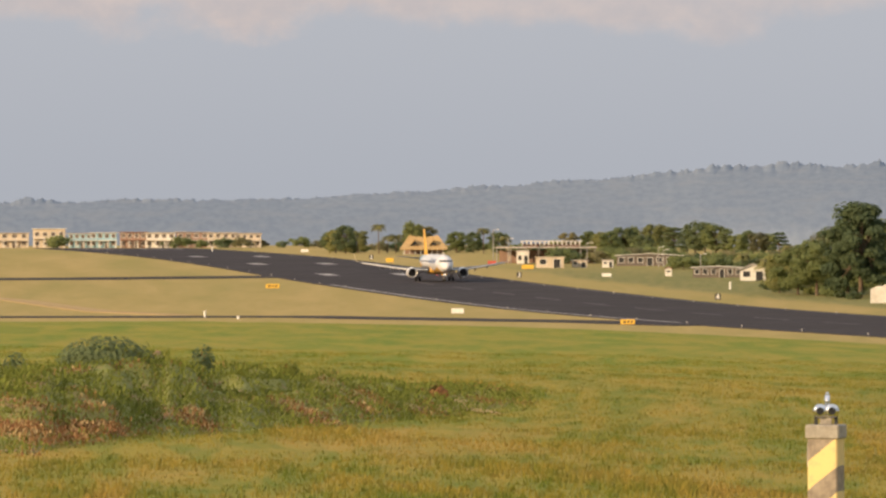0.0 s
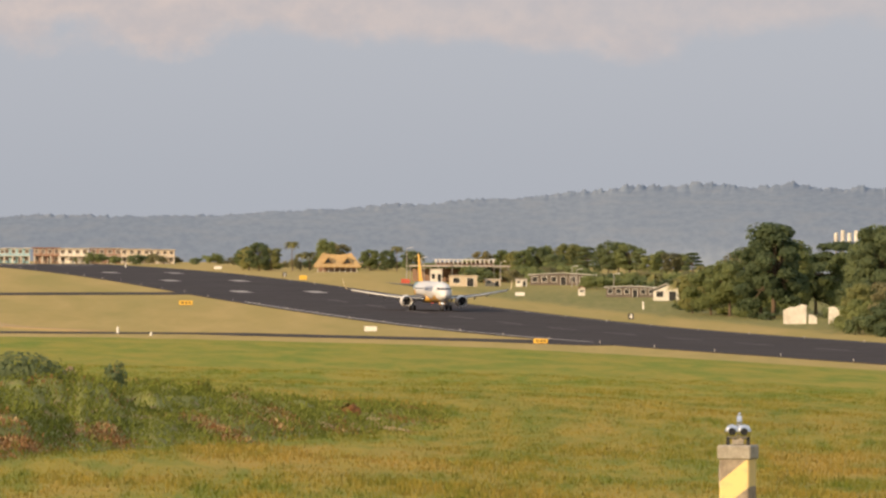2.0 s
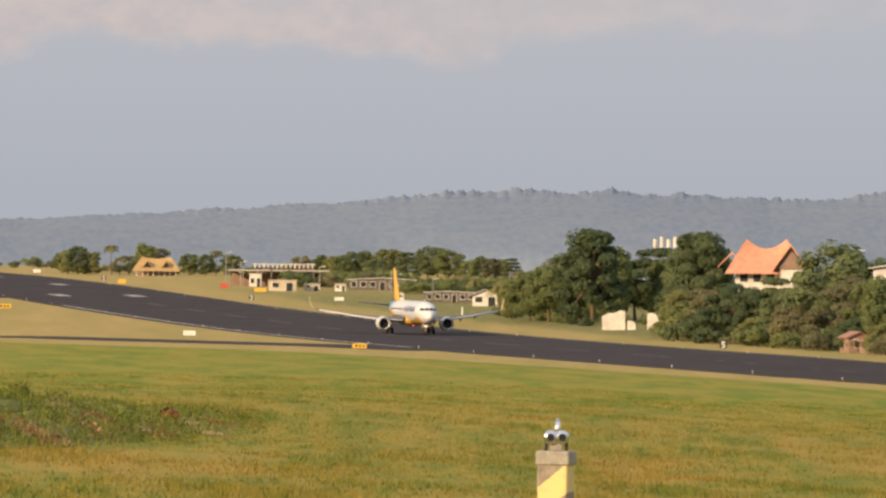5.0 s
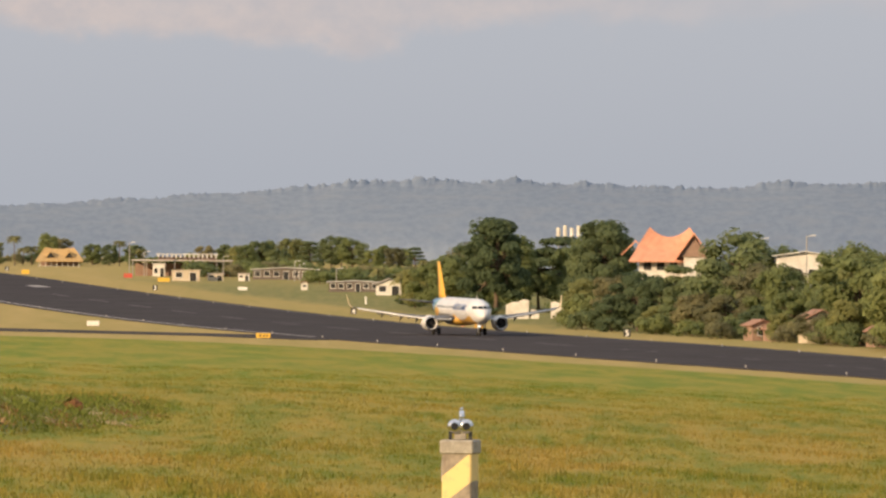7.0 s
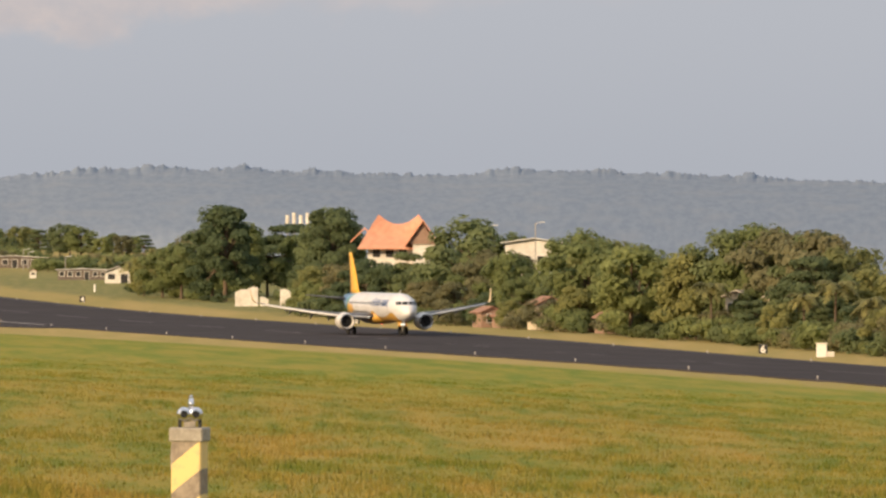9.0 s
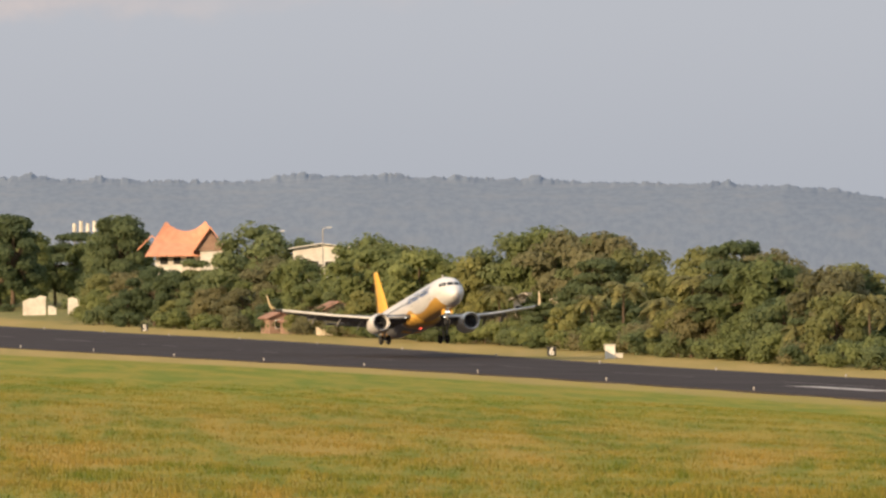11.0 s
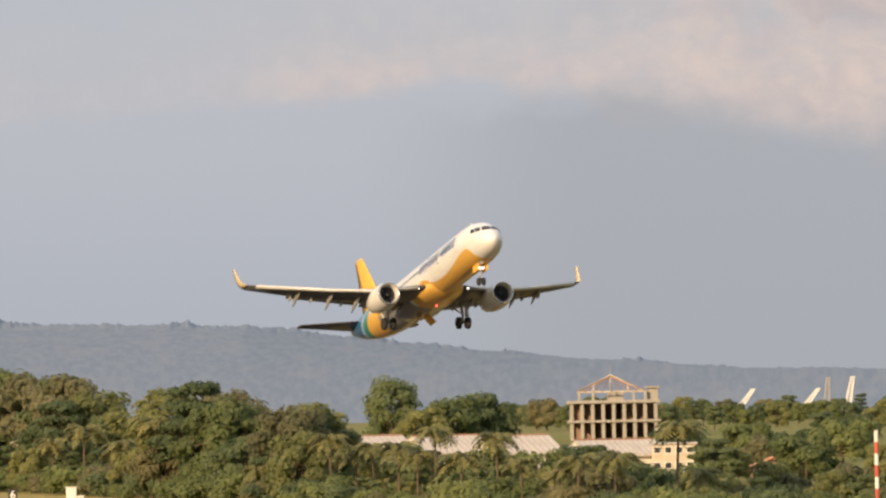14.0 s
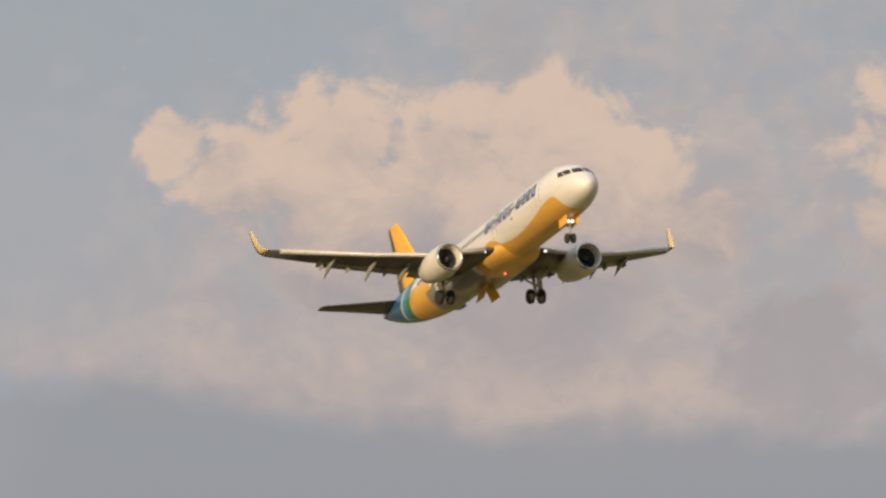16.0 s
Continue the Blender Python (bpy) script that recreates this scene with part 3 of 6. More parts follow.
def window_patch(s0, s1, a0, a1, lift=0.02, n=3):
    """A curved pane on the hull between stations s0, s1 and angles a0, a1 (degrees from the crown, to the left wing)."""
    bm = bmesh.new()
    grid = []
    for i in range(n + 1):
        row = []
        for j in range(n + 1):
            s = s0 + (s1 - s0) * i / n
            a = radians(a0 + (a1 - a0) * j / n)
            zc, h, w = hull_at(s)
            row.append(bm.verts.new((math.sin(a) * (w + lift), s - X0, zc + math.cos(a) * (h + lift))))
        grid.append(row)
    for i in range(n):
        for j in range(n):
            bm.faces.new((grid[i][j], grid[i][j + 1], grid[i + 1][j + 1], grid[i + 1][j]))
    return bm


def lathe(profile, cx, cz, n=28):
    """Rings round an axis along y: profile of (y, radius)."""
    return [[(cx + r * math.cos(2 * math.pi * i / n), y, cz + r * math.sin(2 * math.pi * i / n)) for i in range(n)] for y, r in profile]


def wheel(bm, c, r, w):
    x, y, z = c
    prof = ((-w / 2, r * 0.55), (-w / 2, r * 0.9), (-w * 0.3, r), (w * 0.3, r), (w / 2, r * 0.9), (w / 2, r * 0.55))
    n = 18
    loft(bm, [[(x + px, y + pr * math.cos(2 * math.pi * i / n), z + pr * math.sin(2 * math.pi * i / n)) for i in range(n)] for px, pr in prof])


WINGS = []


def build_airliner():
    jet = empty("airliner", Matrix(), "white and amber twin-engine airliner with wheels down on take-off", "airplane")
    bm = bmesh.new()
    n = 36
    loft(bm, [[(w * math.sin(2 * math.pi * i / n), s - X0, zc + h * math.cos(2 * math.pi * i / n)) for i in range(n)] for s, zc, h, w in HULL_STATIONS])
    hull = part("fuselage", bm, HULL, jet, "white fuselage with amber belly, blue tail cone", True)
    bm = bmesh.new()
    loft(bm, [[(w * math.sin(2 * math.pi * i / n), s - X0, zc + h * math.cos(2 * math.pi * i / n)) for i in range(n)] for s, zc, h, w in
              ((14.2, 2.7, 0.3, 0.9), (15.2, 2.55, 0.75, 1.75), (16.6, 2.5, 0.95, 2.2), (20, 2.5, 1.0, 2.3), (24, 2.5, 1.0, 2.25), (26.5, 2.6, 0.75, 1.7), (28, 2.75, 0.35, 0.9))])
    part("belly_fairing", bm, HULL, jet, "amber and white wing-root fairing", True)
    # cockpit panes, three to a side: one in front, two raked ones beside it
    for side in (-1, 1):
        for near, far in ((0.05, 0.80), (0.88, 0.55), (1.53, 0.62)):
            bm = bmesh.new()
            grid = []
            for i in range(5):
                z = 4.40 + 0.46 * i / 4
                row = []
                for j in range(5):
                    if near < 0.5:
                        x = near + (far - near) * (1 - 0.12 * i / 4) * j / 4
                        st = nose_station(x, z)
                    else:
                        st = nose_station(0.80 * (1 - 0.12 * i / 4) + 0.06, z) + (0.04 if near < 1 else 0.66) + far * (1 - (0.3 * i / 4 if near > 1 else 0)) * j / 4
                        zc, h, w = hull_at(st)
                        x = w * math.sqrt(max(1 - ((z - zc) / h) ** 2, 0.0))
                    row.append(bm.verts.new((side * (x + (0.02 if near > 0.5 else 0.004)), st - X0 - 0.02, z + 0.012)))
                grid.append(row)
            for p, q in zip(grid, grid[1:]):
                for j in range(4):
                    bm.faces.new((p[j], p[j + 1], q[j + 1], q[j]))
            part("cockpit_pane", bm, GLASS_DARK, hull)
    # cabin windows share one small mesh on each side
    for side in (-1, 1):
        bm = bmesh.new()
        zc, h, w = 3.95, 2.07, 1.975
        a = radians(74)
        for u, v in ((-0.11, -0.16), (0.11, -0.16), (0.11, 0.16), (-0.11, 0.16)):
            bm.verts.new((side * (math.sin(a) * w + 0.012 - (v * 0.25)), u, zc + math.cos(a) * h + v))
        bm.verts.ensure_lookup_table()
        bm.faces.new(bm.verts)
        first = part("cabin_window", bm, GLASS_DARK, hull)
        first.location.y = 7.6 - X0
        for i in range(1, 46):
            s = 7.6 + i * 0.54
            shared("cabin_window", first.data, hull, pose(0, s - X0, 0))
        for s in (5.6, 14.6, 26.4, 33.2):
            part("door_outline", window_patch(s, s + 0.05, side * 60, side * 108, 0.012), SHADED_WING_GREY, hull)
            part("door_outline", window_patch(s + 0.8, s + 0.85, side * 60, side * 108, 0.012), SHADED_WING_GREY, hull)
        # the carrier's name as plain blue strokes and frames
        s = 6.3
        for wd, lo, hi, shape in ((0.8, 58, 85, "frame"), (0.8, 58, 85, "frame"), (0.8, 58, 85, "frame"), (0.8, 58, 85, "legs"), (0.35, 0, 0, ""), (0.85, 58, 97, "frame"), (0.8, 58, 85, "frame"), (0.75, 58, 85, "legs"),
                                  (0.3, 53, 85, "bar"), (0.45, 49, 85, "bar"), (0.3, 58, 85, "bar"), (0.75, 58, 85, "legs")):
            t, v = 0.29, 6.0
            strokes = {"": (), "bar": ((s, s + wd, lo, hi),), "legs": ((s, s + t, lo, hi), (s + wd - t, s + wd, lo, hi), (s + t, s + wd - t, hi - v, hi)),
                       "frame": ((s, s + t, lo, hi), (s + wd - t, s + wd, lo, min(hi, 85)), (s + t, s + wd - t, lo, lo + v), (s + t, s + wd - t, 85 - v, 85))}[shape]
            for p, q, a, b in strokes:
                part("name_stroke", window_patch(p, q, side * a, side * b, 0.015, 2), LETTER_BLUE, hull)
            s += wd + 0.27
        # wing
        bm = bmesh.new()
        rings = []
        for u, le, ch, z, th in ((1.6, 15.4, 7.6, 2.55, 0.15), (3.6, 16.75, 6.3, 2.76, 0.14), (6.4, 18.45, 4.75, 3.1, 0.125), (10, 20.5, 3.6, 3.68, 0.115), (14, 22.75, 2.5, 4.5, 0.11), (16.9, 24.25, 1.75, 5.15, 0.11)):
            rings.append(airfoil(side * u, le, ch, z, th, 0.06))
        loft(bm, rings)
        wing = part("wing", bm, SHADED_WING_GREY, jet, "swept wing, its grey darkened for the shaded underside", True)
        WINGS.append((side, wing))
        bm = bmesh.new()
        rings = []
        for u, le, ch, z, lean in ((16.93, 24.27, 1.72, 5.16, 20), (17.15, 24.55, 1.45, 5.28, 42), (17.33, 24.9, 1.22, 5.55, 66), (17.42, 25.3, 1.0, 6.0, 80), (17.5, 25.7, 0.8, 6.6, 84), (17.57, 26.1, 0.55, 7.25, 85)):
            pts = []
            for (ax, ay, az) in airfoil(0, le, ch, 0, 0.09):
                pts.append((side * (u - az * math.sin(radians(lean))), ay, z + az * math.cos(radians(lean))))
            rings.append(pts)
        loft(bm, rings)
        part("winglet", bm, WINGLET_PAINT, wing, "pale gold upturned wingtip", True)
        # leading-edge slat and trailing flap
        bm = bmesh.new()
        loft(bm, [airfoil(side * u, le - 0.42, 0.78, z - 0.12, 0.46) for u, le, z in ((2.6, 16.05, 2.66), (6.4, 18.45, 3.03), (10, 20.5, 3.66), (16.2, 23.95, 4.98))])
        part("slat", bm, SLAT_GREY, wing, "light grey extended slat", True)
        for u0, u1, le0, le1, z0, z1, ch in ((2.3, 6.2, 22.1, 22.4, 2.46, 2.98, 1.2), (6.6, 13.0, 22.5, 24.3, 3.06, 4.28, 0.85)):
            bm = bmesh.new()
            rings = []
            for u, le, z in ((u0, le0, z0), (u1, le1, z1)):
                rings.append([(side * u, le + c * ch - X0, z + d - c * 0.28) for c, d in ((0, 0.08), (0.3, 0.12), (1, 0.0), (0.3, -0.05), (0, -0.06))])
            loft(bm, rings)
            part("flap", bm, FLAP_GREY, wing, "lowered grey flap", True)
        for u, s, z in ((4.4, 20.2, 2.42), (6.9, 20.7, 2.9), (9.4, 21.2, 3.32), (12.2, 22.6, 3.98)):
            bm = bmesh.new()
            loft(bm, [[(side * u + r * 0.6 * math.cos(i * math.pi / 5), s + d - X0, z - dz + r * math.sin(i * math.pi / 5)) for i in range(10)] for d, dz, r in
                      ((0, -0.1, 0.03), (0.5, 0.0, 0.2), (1.3, 0.12, 0.27), (2.2, 0.42, 0.2), (3.0, 0.8, 0.03))])
            part("flap_fairing", bm, FLAP_GREY, wing, "pale grey pointed flap fairing", True)
        for u, s, z in ((3.2, 22.5, 2.5), (5.6, 22.6, 2.84), (8.0, 23.0, 3.2), (10.8, 23.7, 3.72), (12.7, 24.3, 4.1)):
            bm = bmesh.new()
            box(bm, side * u - 0.05, side * u + 0.05, s - X0, s + 0.75 - X0, z - 0.42, z - 0.05, 0.02)
            part("flap_hinge", bm, FLAP_GREY, wing)
        # engine
        cx, cz, y0 = side * 5.75, 1.95, 15.2 - X0
        bm = bmesh.new()
        loft(bm, lathe(((y0 + 1.0, 0.86), (y0 + 0.4, 0.88), (y0 + 0.1, 0.95)), cx, cz), False, False)
        loft(bm, lathe(((y0 + 0.22, 1.1), (y0 + 0.9, 1.2), (y0 + 2.0, 1.24), (y0 + 3.4, 1.12), (y0 + 4.9, 0.78), (y0 + 5.0, 0.7), (y0 + 4.6, 0.6)), cx, cz), False, False)
        engine = part("engine", bm, PLANE_WHITE, jet, "white turbofan nacelle", True)
        bm = bmesh.new()
        loft(bm, lathe(((y0 + 0.22, 1.1), (y0 + 0.07, 1.06), (y0, 1.0), (y0 + 0.1, 0.95)), cx, cz), False, False)
        part("intake_lip", bm, BARE_METAL, engine, "polished metal intake lip", True)
        bm = bmesh.new()
        loft(bm, lathe(((y0 + 1.0, 0.87), (y0 + 1.05, 0.3)), cx, cz), False, True)
        part("fan_disc", bm, FAN_DARK, engine, "dark fan disc")
        bm = bmesh.new()
        bm.faces.new([bm.verts.new((r, q, w)) for r, w, q in ((0.28, -0.03, 0.0), (0.85, -0.08, -0.06), (0.85, 0.06, 0.08), (0.28, 0.03, 0.06))])
        blade = part("fan_blade", bm, FAN_DARK, engine)
        blade.location = (cx, y0 + 0.93, cz)
        for i in range(1, 22):
            shared("fan_blade", blade.data, engine, pose(cx, y0 + 0.93, cz, 0, 360 * i / 22, 0))
        bm = bmesh.new()
        loft(bm, lathe(((y0 + 0.55, 0.02), (y0 + 0.8, 0.18), (y0 + 1.05, 0.29)), cx, cz, 16))
        part("spinner", bm, FAN_DARK, engine, "", True)
        bm = bmesh.new()
        loft(bm, lathe(((y0 + 4.5, 0.5), (y0 + 5.2, 0.36), (y0 + 5.9, 0.05)), cx, cz, 16))
        part("exhaust_cone", bm, BARE_METAL, engine, "", True)
        bm = bmesh.new()
        loft(bm, [[(cx - 0.18, y0 + a, lo), (cx + 0.18, y0 + a, lo), (cx + 0.18, y0 + a, hi), (cx - 0.18, y0 + a, hi)] for a, lo, hi in ((0.9, 3.0, 3.12), (2.2, 2.9, 3.25), (5.2, 2.6, 3.1), (6.6, 2.75, 2.95))])
        part("pylon", bm, PLANE_WHITE, engine)
        # tailplane
        bm = bmesh.new()
        loft(bm, [airfoil(side * u, le, ch, z, 0.1) for u, le, ch, z in ((0.6, 38.3, 4.3, 4.95), (3.4, 40.1, 2.9, 5.25), (6.0, 41.75, 1.65, 5.5), (6.22, 42.1, 1.2, 5.53))])
        part("tailplane", bm, SHADED_WING_GREY, jet, "grey tailplane", True)
        # main wheels
        gear = part("main_gear", (lambda g: (tube(g, (side * 3.8, 0, 0.58), (side * 3.8, 0.1, 2.7), 0.13, 0.17), tube(g, (side * 3.8, -0.02, 1.5), (side * 2.2, 0.1, 2.5), 0.08, 0.08),
                    tube(g, (side * 3.3, 0, 0.58), (side * 4.3, 0, 0.58), 0.09, 0.09), g)[-1])(bmesh.new()), GEAR_METAL, jet, "steel main gear leg", True)
        for o in (-0.46, 0.46):
            bm = bmesh.new()
            wheel(bm, (side * 3.8 + o, 0, 0.585), 0.585, 0.4)
            tyre = part("wheel", bm, RUBBER, gear, "black tyre", True)
        bm = bmesh.new()
        box(bm, side * 4.25 - 0.03, side * 4.25 + 0.03, -0.45, 0.5, 1.0, 2.6, 0.02)
        part("gear_door", bm, PLANE_WHITE, gear, "white gear door")
        bm = bmesh.new()
        tube(bm, (side * 2.5, 15.95 - X0, 2.55), (side * 2.5, 16.1 - X0, 2.55), 0.09, 0.1, 12)
        part("landing_lamp", bm, LAMP_GLOW, jet, "lit white landing lamp")
    # fin
    bm = bmesh.new()
    loft(bm, [airfoil(0, le, ch, z, 0.1, 0, True) for le, ch, z in ((33.2, 7.6, 5.6), (34.9, 5.9, 6.4), (36.5, 4.55, 8.4), (39.35, 2.4, 11.45), (39.8, 1.9, 11.76))])
    fin = part("fin", bm, AMBER, jet, "tall amber tail fin", True)
    # nose gear
    bm = bmesh.new()
    y = 5.07 - X0
    tube(bm, (0, y, 0.4), (0, y - 0.25, 2.2), 0.09, 0.12), tube(bm, (-0.32, y, 0.4), (0.32, y, 0.4), 0.06, 0.06), tube(bm, (0, y - 0.1, 1.1), (0, y + 1.1, 2.1), 0.05, 0.05)
    gear = part("nose_gear", bm, GEAR_METAL, jet, "steel nose gear leg", True)
    for o in (-0.25, 0.25):
        bm = bmesh.new()
        wheel(bm, (o, y, 0.385), 0.385, 0.22)
        part("wheel", bm, RUBBER, gear, "black tyre", True)
        bm = bmesh.new()
        box(bm, o * 1.9 - 0.02, o * 1.9 + 0.02, y - 0.9, y + 0.7, 1.35, 2.15, 0.01)
        part("gear_door", bm, AMBER, gear, "amber gear door")
        bm = bmesh.new()
        tube(bm, (o * 0.7, y - 0.3, 1.62), (o * 0.7, y - 0.42, 1.62), 0.11, 0.13, 10)
        part("taxi_lamp", bm, LAMP_GLOW, gear, "lit white lamp")
    bm = bmesh.new()
    box(bm, -0.02, 0.02, 6.2 - X0, 6.7 - X0, 6.0, 6.4, 0.01)
    part("antenna", bm, PLANE_WHITE, hull)
    bm = bmesh.new()
    bmesh.ops.create_uvsphere(bm, u_segments=10, v_segments=6, radius=0.1, matrix=Matrix.Translation((0, 18.5 - X0, 1.46)))
    part("beacon", bm, RED_GLOW, jet, "lit red beacon")
    return jet


JET = build_airliner()
# belly doors of the main wheels: hinged by the keel, keyed in motions()
BELLY_DOORS = []
for side in (-1, 1):
    bm = bmesh.new()
    prism(bm, [(0, 0), (side * 1.05, 0.16), (side * 1.05, 0.22), (0, 0.06)], 1, -0.9, 0.8)
    door = part("belly_door", bm, AMBER, JET, "amber belly door")
    door.location = (side * 0.25, 0.6, 1.47)
    BELLY_DOORS.append((side, door))


# ---- things: placed by bearing from the eye (degrees) and distance (metres) ----
def spot(bearing, r):
    x, y = r * math.sin(radians(bearing)), r * math.cos(radians(bearing))
    return x, y, ground_z(x, y)


def facing(bearing, r, turn=0.0, sink=0.05):
    """A pose on the ground whose +y points away from the eye."""
    x, y, z = spot(bearing, r)
    return pose(x, y, z - sink, 0, 0, -bearing + turn)


# ---- trees ----
def leaf_cloud(bm, rng, centre, radii, count, size, flat=0.6, shell=0.55, away=None):
    """Small leaf sprays over an ellipsoid's shell, tilted outwards, no two alike."""
    c = Vector(centre)
    for _ in range(count):
        d = Vector((rng.gauss(0, 1), rng.gauss(0, 1), rng.gauss(0, 1) * flat + 0.25)).normalized()
        k = shell + (1.06 - shell) * rng.random() ** 0.6
        p = c + Vector((d.x * radii[0], d.y * radii[1], d.z * radii[2])) * k
        n = (d + (away or d) * 0.6 + Vector((rng.uniform(-0.8, 0.8), rng.uniform(-0.8, 0.8), rng.uniform(-0.4, 0.8)))).normalized()
        a = Matrix.Rotation(rng.uniform(0, 6.28), 3, n) @ n.orthogonal().normalized()
        b = n.cross(a)
        s, w = size * rng.uniform(0.6, 1.5), rng.uniform(0.35, 0.75)
        bm.faces.new([bm.verts.new(v) for v in (p + a * s, p - a * s * 0.6 + b * s * w, p - a * s * 0.5 - b * s * w)])


def core(bm, rng, centre, radii):
    """Dense twiggy heart of a crown."""
    g = bmesh.ops.create_icosphere(bm, subdivisions=1, radius=1.0)
    off = rng.uniform(0, 50)
    for v in g["verts"]:
        k = 0.78 + 0.5 * noise.noise(v.co * 2.1 + Vector((off, 0, 0)))
        v.co = Vector(centre) + Vector((v.co.x * radii[0], v.co.y * radii[1], v.co.z * radii[2])) * k


def trunk_mesh(rng, h, r, limbs):
    bm = bmesh.new()
    x = y = 0.0
    pts = [(0, 0, -0.3)]
    for i in range(1, 6):
        x += rng.uniform(-0.12, 0.12) * h * 0.1
        y += rng.uniform(-0.12, 0.12) * h * 0.1
        pts.append((x, y, h * i / 5))
    for i in range(5):
        tube(bm, pts[i], pts[i + 1], r * (1.15 - 0.17 * i), r * (1.15 - 0.17 * (i + 1)), 7, False)
    for p in limbs:
        k = rng.uniform(0.45, 0.9)
        a = pts[min(int(k * 5), 4)]
        tube(bm, a, p, r * 0.4, r * 0.12, 5, False)
    return bm


def broad_tree(rng, name, label, height, width, leaf, blobs=20, leaves=4600, size=0.3, form="dome"):
    """A trunk whose limbs each end in a clump of leaves; the clumps fill an uneven crown."""
    tree = empty(name, Matrix(), label, "tree")
    bm = bmesh.new()
    limbs = []
    off = rng.uniform(0, 90)
    for i in range(blobs):
        u = (i + 0.5) / blobs
        a = 2.4 * i + rng.uniform(-0.5, 0.5)
        if form == "tiers":
            tier = int(u * 5)
            z = height * (0.34 + 0.14 * tier) + rng.uniform(-0.02, 0.02) * height
            d = width * (0.46 - 0.075 * tier) * rng.uniform(0.25, 1.0)
            rad = width * rng.uniform(0.10, 0.17)
            rad = (rad, rad, rad * 0.42)
        else:
            rise = {"dome": 0.92, "upright": 1.05, "bush": 0.8}[form]
            v = -1.0 + 1.95 * u
            lump = 1 + 0.55 * noise.noise(Vector((math.cos(a) + off, math.sin(a), v)))
            z = height * (0.53 + 0.36 * v * rise * (0.8 + 0.2 * lump))
            d = width * 0.40 * math.sqrt(max(1 - v * v if v > -0.3 else 0.85, 0.05)) * lump * rng.uniform(0.55, 1.05)
            rad = width * rng.uniform(0.12, 0.20) * (1.25 if form == "bush" else 1)
            rad = (rad, rad * rng.uniform(0.85, 1.15), rad * rng.uniform(0.55, 0.85))
        c = (d * math.cos(a), d * math.sin(a), min(max(z, rad[2] * 0.7), height - rad[2] * 0.7))
        limbs.append(c)
        core(bm, rng, c, [q * 0.74 for q in rad])
        away = Vector((c[0], c[1], c[2] - height * 0.45)).normalized()
        leaf_cloud(bm, rng, c, rad, leaves // blobs, size, shell=0.62, away=away)
    part("trunk", trunk_mesh(rng, height * 0.72, 0.022 * height, limbs), BARK, tree, "", True)
    part("crown", bm, leaf, tree, "")
    return tree


def palm_tree(rng, name, label, height, fronds=22, span=4.2):
    tree = empty(name, Matrix(), label, "palm tree")
    bm = bmesh.new()
    lean = rng.uniform(-0.06, 0.06) * height
    pts = [(lean * (i / 6) ** 2, 0, height * i / 6 - 0.3 * (i == 0)) for i in range(7)]
    for i in range(6):
        tube(bm, pts[i], pts[i + 1], 0.19 - 0.015 * i, 0.175 - 0.015 * i, 7, False)
    part("trunk", bm, BARK, tree, "", True)
    top = Vector(pts[-1])
    for f in range(fronds):
        bm = bmesh.new()
        a = 2.4 * f + rng.uniform(-0.2, 0.2)
        up = rng.uniform(-0.5, 1.1)
        out = Vector((math.cos(a), math.sin(a), 0))
        side = Vector((-math.sin(a), math.cos(a), 0))
        prev = top
        n = 9
        for i in range(1, n + 1):
            t = i / n
            p = top + out * span * t * (1 - 0.18 * t) + Vector((0, 0, span * (0.62 * up * t - (0.55 + 0.25 * up) * t * t)))
            w = span * 0.20 * math.sin(math.pi * min(0.15 + 0.85 * t, 0.98))
            for s in (-1, 1):
                q = prev + (p - prev) * 0.5
                tip = q + side * s * w + out * w * 0.5 + Vector((0, 0, -w * rng.uniform(0.35, 0.8)))
                bm.faces.new([bm.verts.new(v) for v in (prev, p, tip + (p - prev) * 0.25, tip)])
            prev = p
        part("frond", bm, PALM_LEAF, tree)
    return tree


